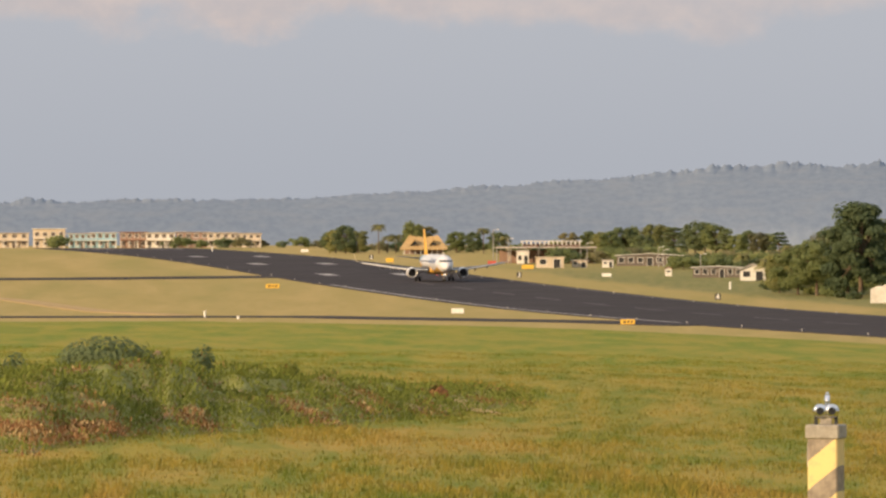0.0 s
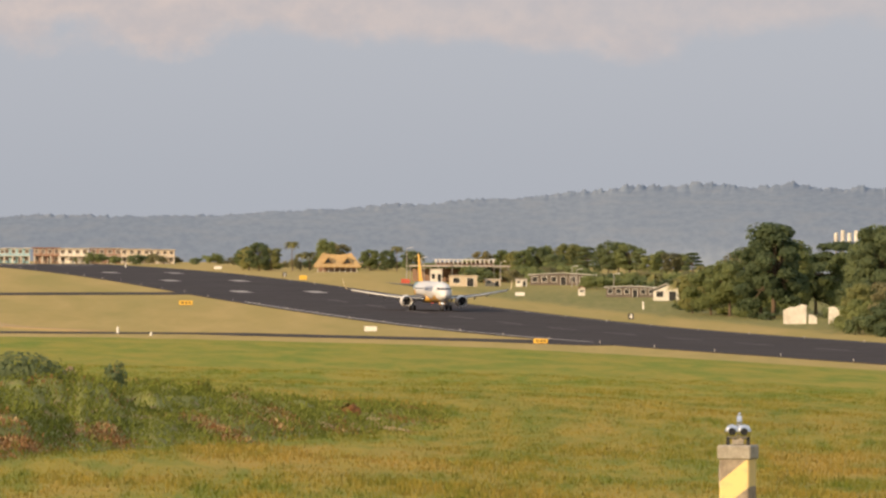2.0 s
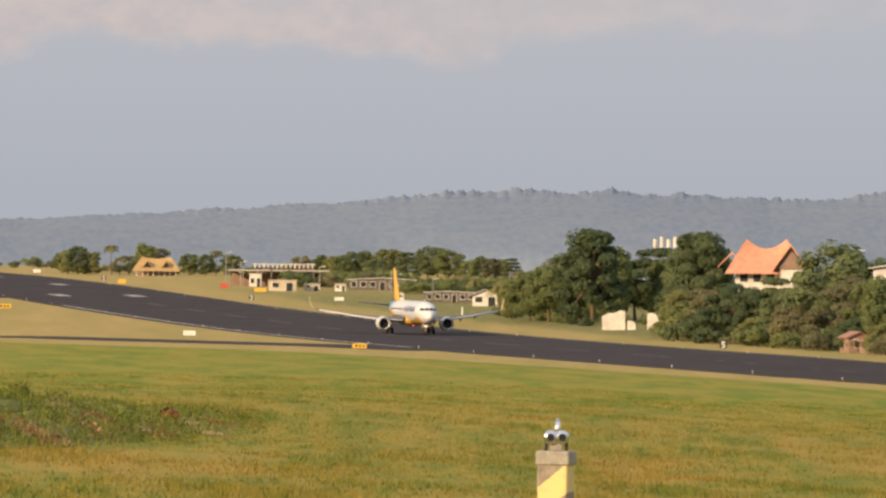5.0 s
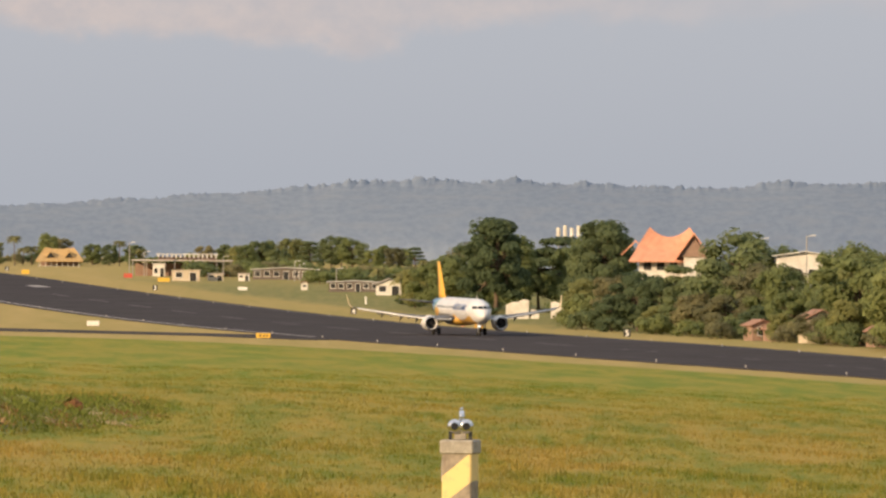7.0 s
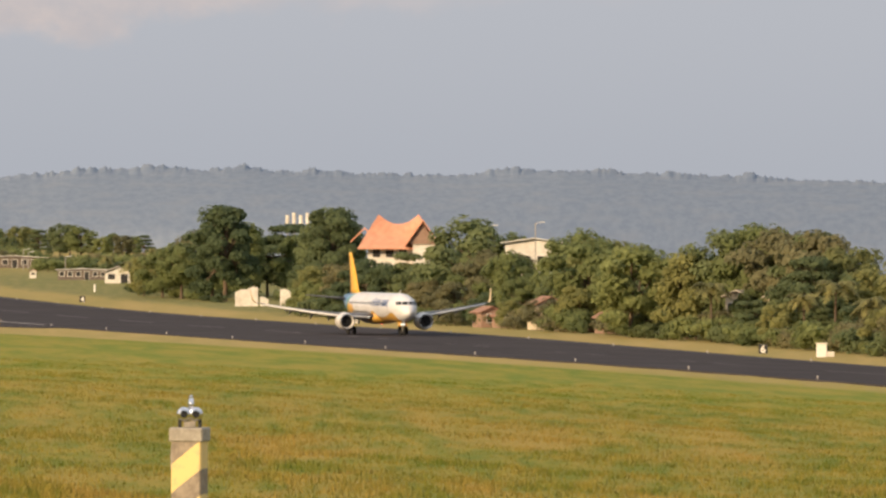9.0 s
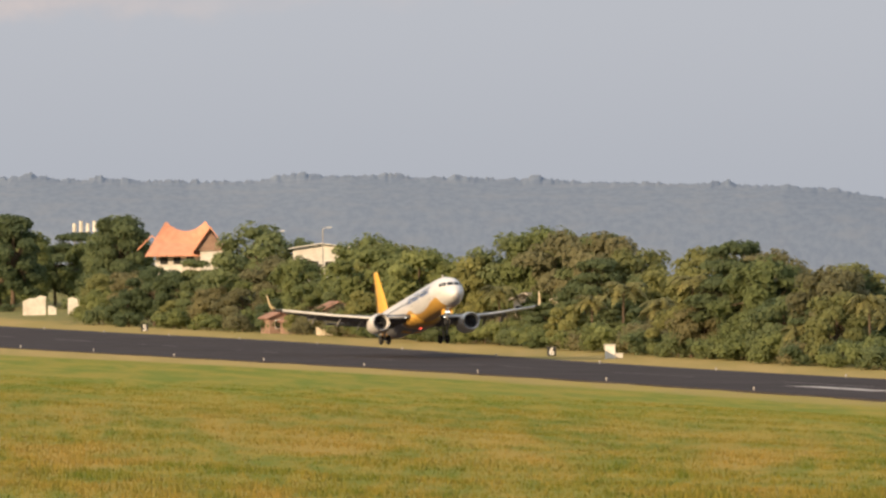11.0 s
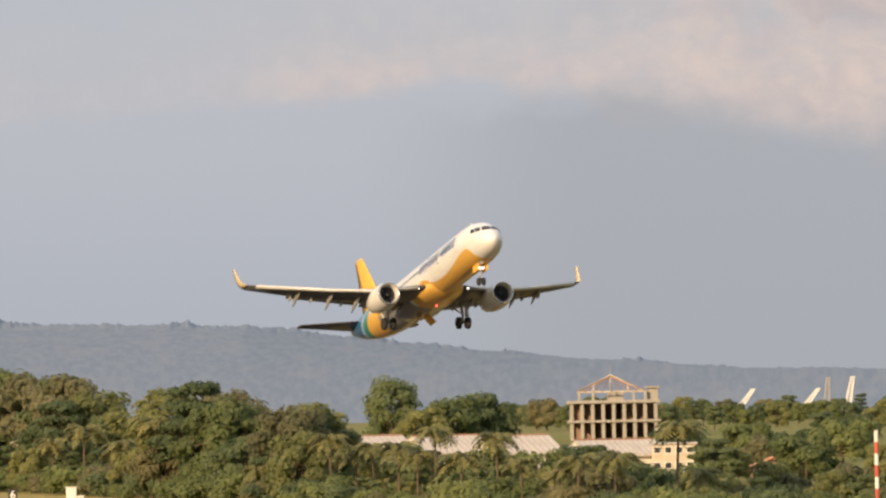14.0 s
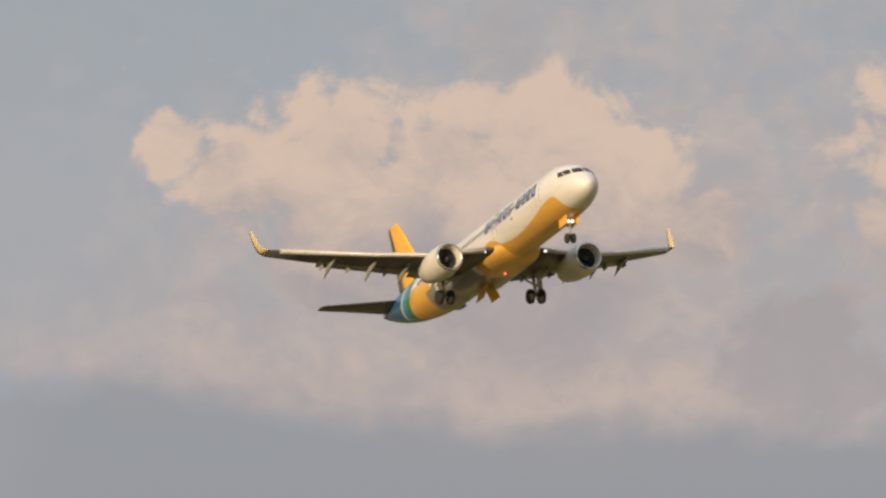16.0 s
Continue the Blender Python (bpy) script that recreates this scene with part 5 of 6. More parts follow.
def long_hall(b, r, w, d, z, g):
    """A hall whose ridge runs along its front: pale walls, bays and a ribbed sheet roof."""
    x, y, low = spot(b, r)
    z, half = z - low, d / 2
    ob = tagged(new("warehouse"), "long warehouse with a pale ribbed sheet roof", "warehouse", "warehouses behind the palms")
    ob.matrix_basis = pose(x, y, low - 0.05, 0, 0, 17 - b)
    bm = bmesh.new()
    prism(bm, [(0, -0.4), (d, -0.4), (d, z), (half, z + g), (0, z)], 0, -w / 2 + 0.1, w / 2 - 0.1)
    part("wall", bm, WHITE_WALL, ob)
    bm = bmesh.new()
    prism(bm, [(-0.7, z - 0.18), (half, z + g + 0.02), (d + 0.7, z - 0.18), (d + 0.7, z - 0.04), (half, z + g + 0.18), (-0.7, z - 0.04)], 0, -w / 2, w / 2)
    part("roof", bm, ROOF_SHEET, ob, "pale weathered sheet roof")
    bm = bmesh.new()
    box(bm, -w / 2, w / 2, half - 0.35, half + 0.35, z + g + 0.1, z + g + 0.3, 0.05)
    part("ridge_cap", bm, RUSTY_ROOF, ob, "rusty ridge cap")
    n = int(w / 0.8)
    for i in range(n + 1):
        bm = bmesh.new()
        u = -w / 2 + 0.08 + (w - 0.16) * i / n
        wide = 0.22 if i % 3 else 0.36
        loft(bm, [[(u - wide / 2, yy, zz), (u + wide / 2, yy, zz), (u + wide / 2, yy, zz + 0.14), (u - wide / 2, yy, zz + 0.14)] for yy, zz in ((-0.72, z - 0.1), (half - 0.3, z + g + 0.02))])
        part("roof_rib", bm, ROOF_RIB, ob)
    for i in range(5):
        u = -w / 2 + w * (i + 0.5) / 5
        bm = bmesh.new()
        box(bm, u - 0.7, u + 0.7, -0.08, 0.02, z - 2.4, z - 1.0)
        win = part("window", bm, WHITE_PAINT, ob)
        bm = bmesh.new()
        box(bm, u - 0.6, u + 0.6, -0.11, -0.07, z - 2.3, z - 1.1)
        part("pane", bm, SHADED_OPENING, win)


def build_works():
    """Warehouses, the unfinished concrete pavilion and the cranes."""
    for b, r, w, d, z, g in ((18.62, 918, 9.8, 15, 4.8, 2.0), (19.27, 915, 9.2, 15, 4.7, 2.0), (19.84, 910, 8.6, 15, 4.5, 2.1), (20.62, 905, 10.5, 13, 4.1, 1.8)):
        long_hall(b, r, w, d, z, g)
    x, y, z = spot(20.50, 1110)
    ob = empty("unfinished_pavilion", pose(x, y, z, 0, 0, -20.5), "unfinished grey concrete building frame with bare roof trusses", "building")
    base = 3.2 - z
    for i in range(9):
        for j in range(3):
            bm = bmesh.new()
            cx, cy = -6.6 + 1.65 * i, 4.5 * j
            box(bm, cx - 0.29, cx + 0.29, cy - 0.29, cy + 0.29, base - 3, 9.3 - z, 0.03)
            part("column", bm, CONCRETE, ob)
    for zz, t in ((6.3, 0.35), (9.3, 0.45)):
        bm = bmesh.new()
        box(bm, -7.4, 7.4, -0.7, 9.7, zz - z, zz - z + t, 0.04)
        part("slab", bm, CONCRETE, ob)
    for xx in (-5.4, -3.2, 3.2, 5.0):
        bm = bmesh.new()
        box(bm, xx - 0.2, xx + 0.2, 0.1, 0.5, 9.7 - z, 11.2 - z)
        part("upper_column", bm, CONCRETE, ob)
    for yy in (0.3, 4.5, 8.7):
        bm = bmesh.new()
        a, c, p = (-5.8, yy, 11.1 - z), (5.0, yy, 11.1 - z), (-0.4, 4.5 if yy != 4.5 else yy, 13.7 - z)
        for u, v in ((a, c), (a, p), (c, p), ((-0.4, yy, 11.1 - z), p), ((-3.1, yy, 11.1 - z), (-3.1, (yy + p[1]) / 2, 12.4 - z)), ((2.3, yy, 11.1 - z), (2.3, (yy + p[1]) / 2, 12.4 - z))):
            tube(bm, u, v, 0.13, 0.13, 6)
        part("roof_truss", bm, CREAM_WALL, ob, "pale bare roof truss")
    bm = bmesh.new()
    box(bm, -6.4, -2.6, 5.2, 5.5, 6.65 - z, 9.3 - z), box(bm, 1.2, 5.6, 5.2, 5.5, 6.65 - z, 9.3 - z), box(bm, -6.4, 6.6, 9.2, 9.5, 3.2 - z, 9.3 - z)
    part("inner_wall", bm, BROWN_WALL, ob, "brown unplastered inner wall")
    for e, f in ((-5.6, -5.4), (4.8, 4.6)):
        bm = bmesh.new()
        prism(bm, [(e, 11.2 - z), (-0.4, 13.6 - z), (-0.4, 13.5 - z), (f, 11.1 - z)], 1, 3.6, 4.6)
        part("roof_board", bm, THATCH, ob, "bare timber roof board")
    for q in (-1, 1):
        for k in range(9):
            bm = bmesh.new()
            tube(bm, (-5.8 + 10.8 * k / 8, 4.5 - q * 4.4, 11.15 - z), (-0.4, 4.5, 13.7 - z), 0.08, 0.08, 4)
            part("rafter", bm, RUSTY_ROOF, ob)
    bm = bmesh.new()
    box(bm, -1.0, 1.6, 2, 5, 9.75 - z, 11.2 - z), box(bm, 5.3, 7.0, 1, 6, 9.75 - z, 11.6 - z), box(bm, 4.9, 7.3, 0.6, 6.4, 11.6 - z, 11.85 - z)
    part("stair_block", bm, CONCRETE, ob)
    bm = bmesh.new()
    tube(bm, (-0.4, 4.5, 13.6 - z), (-0.4, 4.5, 15.3 - z), 0.07, 0.04, 6)
    part("mast", bm, STEEL, ob)
    house("yellow_annex", facing(20.98, 900), 5.6, 6, 3.9, CREAM_WALL, SHEET_ROOF, "cream two-storey annex behind the palms", 2, 4, 0, 0.3, "building")
    house("red_shed", facing(21.78, 840), 5.2, 6, 2.2, BROWN_WALL, ROOF_TILE, "low shed with a red sheet roof", 1, 3, 1.0, 0.6, "shed")
    house("palm_hut", facing(20.05, 790), 4.0, 4, 3.6, WHITE_WALL, RUSTY_ROOF, "white-posted hut among palms", 1, 4, 0.6, 0.5, "hut")
    for b, r, lean, h, mat, lab in ((21.45, 1480, 4.8, 5.2, WHITE_PAINT, "white lattice crane jib leaning over the trees"), (21.98, 1500, 4.8, 5.0, WHITE_PAINT, "white lattice crane jib leaning over the trees"),
                                    (22.22, 1520, 0.6, 7.2, STEEL, "dark upright crane mast"), (22.38, 1500, 1.6, 7.4, WHITE_PAINT, "pale derrick mast with a thin top")):
        x, y, z = spot(b, r)
        z0 = 4.0
        ob = empty("crane", pose(x, y, z, 0, 0, -b), lab, "crane", "cranes in the distance")
        bm = bmesh.new()
        tube(bm, (-0.7, 0, 0), (lean - 0.3, 0, z0 + h - z), 0.22, 0.16, 6)
        tube(bm, (0.7, 0, 0), (lean + 0.3, 0, z0 + h - z), 0.22, 0.16, 6)
        part("jib_chord", bm, mat, ob)
        for i in range(14):
            bm = bmesh.new()
            u, v = i / 14, (i + 1) / 14
            p, q = (-0.7 + (lean + 0.4) * u, 0, (z0 + h - z) * u), (0.7 + (lean - 0.4) * v, 0, (z0 + h - z) * v)
            tube(bm, p, q, 0.1, 0.1, 5)
            part("jib_lacing", bm, mat, ob)
        bm = bmesh.new()
        box(bm, -1.2, 1.2, -1, 1, -0.4, 2.2, 0.1)
        part("crane_base", bm, STEEL, ob)
    # red and white aerial masts by the runway
    x, y, z = spot(22.62, 640)
    ob = empty("aerial_mast", pose(x, y, z) @ Matrix.Diagonal((1.1, 1.1, 1.24, 1)), "slim red and white banded aerial mast", "mast")
    for i in range(9):
        bm = bmesh.new()
        tube(bm, (0, 0, i * 0.85), (0, 0, i * 0.85 + 0.85), 0.17, 0.17, 8)
        part("mast_band", bm, RED_PAINT if i % 2 else WHITE_PAINT, ob)
    x, y, z = spot(22.90, 650)
    ob = empty("radar_stand", pose(x, y, z, 0, 0, -22.9) @ Matrix.Diagonal((0.75, 0.75, 1.26, 1)), "red steel stand with a white frame and a pale dome", "radar")
    for xx in (-0.9, 0.9):
        bm = bmesh.new()
        for i in range(6):
            tube(bm, (xx, 0, i * 1.1), (xx, 0, i * 1.1 + 1.1), 0.16, 0.16, 8)
        part("leg", bm, RED_PAINT, ob)
    bm = bmesh.new()
    for i in range(5):
        tube(bm, (-0.9, 0, 0.6 + i * 1.2), (0.9, 0, 1.5 + i * 1.2), 0.09, 0.09, 6)
    part("brace", bm, RED_PAINT, ob)
    bm = bmesh.new()
    box(bm, -1.5, 1.4, -0.3, 0.3, 6.6, 7.0, 0.05), tube(bm, (-1.5, 0, 6.8), (-1.7, 0, 7.7), 0.12, 0.16, 8), tube(bm, (1.2, 0, 6.8), (1.3, 0, 7.4), 0.1, 0.14, 8)
    part("top_frame", bm, WHITE_PAINT, ob)
    bm = bmesh.new()
    bmesh.ops.create_uvsphere(bm, u_segments=14, v_segments=9, radius=0.75, matrix=Matrix.Translation((1.35, -0.4, 5.9)) @ Matrix.Diagonal((0.8, 0.8, 1.2, 1)))
    tube(bm, (1.35, -0.4, 0), (1.35, -0.4, 5.2), 0.3, 0.3, 8)
    part("dome", bm, CREAM_WALL, ob, "pale yellow dome", True)


# ---- airfield signs and lights ----
def board(name, m, w, h, t, mat, label, legs=True, bars=(), group="", text="", ink=None):
    ob = empty(name, m, label, "sign", group)
    bm = bmesh.new()
    box(bm, -w / 2, w / 2, -t / 2, t / 2, 0.22, 0.22 + h, 0.03)
    part("panel", bm, mat, ob)
    if legs:
        for x in (-w * 0.35, w * 0.35):
            bm = bmesh.new()
            tube(bm, (x, 0, -0.4), (x, 0, 0.24), 0.05, 0.05, 6)
            part("leg", bm, STEEL, ob)
    for x, bw, bh in bars:
        bm = bmesh.new()
        box(bm, x - bw / 2, x + bw / 2, -t / 2 - 0.012, -t / 2, 0.22 + h / 2 - bh / 2, 0.22 + h / 2 + bh / 2)
        part("bar", bm, ink, ob)
    if text:
        curve = bpy.data.curves.new("numeral", "FONT")
        curve.body, curve.size, curve.align_x, curve.extrude, curve.offset = text, h * 1.18, "CENTER", 0.006, 0.03
        glyph = new("numeral", curve)
        curve.materials.append(ink)
        glyph.parent = ob
        glyph.matrix_basis = pose(0, -t / 2 - 0.01, 0.22 + h * 0.09, 90, 0, 0)
        tagged(glyph, "painted white numeral")
    return ob


def build_airfield():
    for b, text in ((7.29, "2"), (8.49, "3"), (10.10, "4"), (12.32, "5"), (15.62, "6"), (21.0, "7")):
        board("distance_sign", facing(b, 242 / math.sin(radians(b))), 1.15, 1.15, 0.3, SIGN_BLACK, "black board with a white numeral beside the runway", group="runway distance signs", text=text, ink=WHITE_PAINT)
    board("taxi_sign", facing(6.49, 1506), 2.9, 0.95, 0.3, SIGN_YELLOW, "yellow taxiway sign with dark bars", bars=((-0.7, 0.5, 0.4), (0.1, 0.4, 0.4), (0.8, 0.4, 0.4)), ink=SIGN_BLACK)
    board("taxi_sign", facing(9.37, 1084), 2.2, 0.75, 0.3, SIGN_YELLOW, "yellow taxiway sign with dark bars", bars=((-0.5, 0.4, 0.3), (0.1, 0.3, 0.3), (0.6, 0.3, 0.3)), ink=SIGN_BLACK)
    board("marker_board", facing(7.99, 1221), 2.15, 0.85, 0.3, WHITE_PAINT, "plain white marker board in dry grass")
    board("marker_board", facing(9.20, 1645), 2.2, 0.8, 0.3, WHITE_PAINT, "plain white marker board in dry grass")
    board("marker_board", facing(6.75, 2100), 2.2, 0.9, 0.3, WHITE_PAINT, "plain white marker board in dry grass")
    board("apron_sign", facing(7.44, 1850), 2.0, 1.1, 0.3, SIGN_YELLOW, "orange-yellow sign by the apron")
    board("apron_sign", facing(8.56, 1745), 3.0, 1.0, 0.3, SIGN_YELLOW, "orange-yellow sign by the apron")
    board("red_board", facing(8.27, 1800), 2.2, 1.1, 0.3, RED_PAINT, "red board at the foot of a post")
    # marker posts
    for b, r, h in ((5.94, 1184, 1.1), (6.21, 1163, 0.5), (10.2, 1500, 1.6), (6.0, 2150, 1.4)):
        ob = empty("marker_post", facing(b, r), "short white marker post in the grass", "marker post", "marker posts")
        bm = bmesh.new()
        tube(bm, (0, 0, -0.2), (0, 0, h), 0.2, 0.2, 8)
        part("post", bm, WHITE_PAINT, ob)
        bm = bmesh.new()
        tube(bm, (0, 0, h), (0, 0, h + 0.12), 0.24, 0.16, 8)
        part("cap", bm, WHITE_PAINT, ob)
    # white box and small green-roofed hut at the far edge
    x, y, z = spot(16.10, 246 / math.sin(radians(16.1)))
    ob = empty("equipment_box", pose(x, y, z - 0.05, 0, 0, -16), "white equipment cabinet beside the runway", "cabinet")
    bm = bmesh.new()
    box(bm, -0.75, 0.55, -0.5, 0.5, 0, 1.75, 0.04)
    part("body", bm, WHITE_PAINT, ob)
    bm = bmesh.new()
    box(bm, 0.56, 1.5, -0.4, 0.4, 0.1, 0.75, 0.04)
    part("side_unit", bm, WHITE_WALL, ob)
    bm = bmesh.new()
    box(bm, -0.85, 0.65, -0.6, 0.6, 1.75, 1.85)
    part("lid", bm, WHITE_PAINT, ob)
    house("guard_hut", facing(20.29, 252 / math.sin(radians(20.29))), 1.7, 2, 1.4, WHITE_WALL, material("green_roof", (0.13, 0.17, 0.11), (0.09, 0.12, 0.08), 1.0, 0.7), "small white hut with a dull green roof", 1, 1, 0.5, 0.95, "hut")
    # edge lights
    for x, off in ((NEAR_EDGE + 1, 0), (FAR_EDGE - 3, 20)):
        for i in range(36):
            y = 412 + off + 47.5 * i
            z = level(y) - fall(x, y)
            ob = empty("edge_light", pose(x, y, z), "small white runway edge light", "runway light", "runway edge lights")
            bm = bmesh.new()
            tube(bm, (0, 0, -0.1), (0, 0, 0.2), 0.07, 0.07, 8)
            part("stem", bm, STEEL, ob)
            bm = bmesh.new()
            tube(bm, (0, 0, 0.2), (0, 0, 0.36), 0.12, 0.08, 10)
            part("lens", bm, LINE_PAINT, ob)


# ---- near ground: striped post, weedy mound, tall grass ----
def stripe_paint():
    m = bpy.data.materials.new("striped_post_paint")
    m.use_nodes = True
    k = Nodes(m.node_tree)
    p = k.add("ShaderNodeTexCoord").outputs["Object"]
    x, y, z = k.split(p)
    wear = k.noise(p, 14.0, 5.0)
    t = k.math("ADD", k.math("SUBTRACT", z, k.math("MULTIPLY", x, 0.8)), k.math("MULTIPLY", wear, 0.03))
    band = k.math("FRACT", k.math("DIVIDE", k.math("ADD", t, 0.19), 0.46))
    on = k.math("MULTIPLY", k.ramp(band, 0.45, 0.47), k.ramp(band, 1.0, 0.985))
    bare = k.mix(k.ramp(wear, 0.3, 0.7), (0.33, 0.27, 0.20), (0.20, 0.16, 0.12))
    paint = k.mix(k.ramp(wear, 0.5, 0.75), (0.72, 0.54, 0.22), (0.54, 0.41, 0.21))
    b = k.add("ShaderNodeBsdfPrincipled")
    k.put(b.inputs["Base Color"], k.mix(on, bare, paint))
    b.inputs["Roughness"].default_value = 0.85
    h = k.add("ShaderNodeBump")
    h.inputs["Strength"].default_value, h.inputs["Distance"].default_value = 0.5, 0.01
    k.put(h.inputs["Height"], wear)
    k.put(b.inputs["Normal"], h.outputs[0])
    k.put(k.add("ShaderNodeOutputMaterial").inputs[0], b.outputs[0])
    return m


def build_post():
    x, y, z = spot(10.975, 60)
    top = 15.215
    ob = empty("striped_post", pose(x, y, top, 0, 0, -10.975 - 14), "square concrete post with worn yellow stripes, carrying a lamp", "post")
    bm = bmesh.new()
    box(bm, -0.13, 0.13, -0.13, 0.13, z - top - 0.3, -0.10, 0.012)
    part("shaft", bm, stripe_paint(), ob, "concrete shaft with worn yellow stripes")
    bm = bmesh.new()
    box(bm, -0.147, 0.147, -0.147, 0.147, -0.12, 0.0, 0.012)
    part("cap", bm, CONCRETE, ob, "plain concrete cap")
    bm = bmesh.new()
    box(bm, -0.152, -0.128, -0.06, -0.02, -0.36, -0.27, 0.004), tube(bm, (-0.15, -0.05, -0.27), (-0.13, -0.05, 0.0), 0.008, 0.008, 6)
    part("conduit", bm, STEEL, ob)
    lamp = empty("obstruction_lamp", pose(x, y, top, 0, 0, -10.975), "chromed twin lamp fitting on top of the post", "lamp")
    for s in (-1, 1):
        bm = bmesh.new()
        loft(bm, [[(s * (0.05 + 0.012 * 0) + r * math.cos(2 * math.pi * i / 16), d, 0.115 + r * math.sin(2 * math.pi * i / 16)) for i in range(16)] for d, r in ((-0.075, 0.045), (-0.06, 0.062), (0.0, 0.06), (0.05, 0.042), (0.07, 0.01))])
        shell = part("lamp_shell", bm, CHROME, lamp, "polished metal lamp shell", True)
        bm = bmesh.new()
        tube(bm, (s * 0.05, -0.078, 0.115), (s * 0.05, -0.076, 0.115), 0.032, 0.032, 14)
        part("lens", bm, GLASS_DARK, shell, "dark lens glass")
        bm = bmesh.new()
        box(bm, s * 0.085 - 0.015, s * 0.085 + 0.015, -0.03, 0.03, 0.0, 0.085, 0.004)
        part("bracket", bm, SIGN_BLACK, lamp, "dark bracket")
    bm = bmesh.new()
    tube(bm, (0.01, 0, 0.14), (0.01, 0, 0.25), 0.026, 0.022, 12), tube(bm, (0.01, 0, 0.25), (0.01, 0, 0.275), 0.022, 0.008, 12)
    part("top_lamp", bm, CHROME, lamp, "", True)
    bm = bmesh.new()
    box(bm, -0.05, 0.05, -0.04, 0.04, 0.0, 0.06, 0.006)
    part("base", bm, CONCRETE, lamp)


def mound_height(b, r):
    xs = (2.5, 3.6, 4.3, 4.8, 5.15, 5.5, 5.9, 6.4, 7.0, 7.5, 7.9, 8.3, 8.6)
    foot = float(np.interp(b, xs, (150, 150, 154, 160, 166, 170, 175, 183, 188, 200, 207, 216, 222)))
    peak = float(np.interp(b, xs, (1.2, 1.6, 1.75, 1.9, 2.1, 1.95, 1.7, 1.45, 1.3, 0.75, 0.6, 0.25, 0.0)))
    foot += 8 * noise.noise(Vector((b * 2.3, 3.0, 0))) + 4 * noise.noise(Vector((b * 7.1, 9.0, 0)))
    t = (r - foot) / 28
    if t < 0 or peak <= 0:
        return 0.0
    s = t * t * (3 - 2 * t) if t < 1 else max(0.0, 1 - (t - 1) / 1.6) ** 1.5
    x, y = r * math.sin(radians(b)), r * math.cos(radians(b))
    lump = 0.75 + 0.35 * noise.noise(Vector((x * 0.5, y * 0.22, 1))) + 0.25 * noise.noise(Vector((x * 1.4, y * 0.6, 7)))
    return peak * s * lump


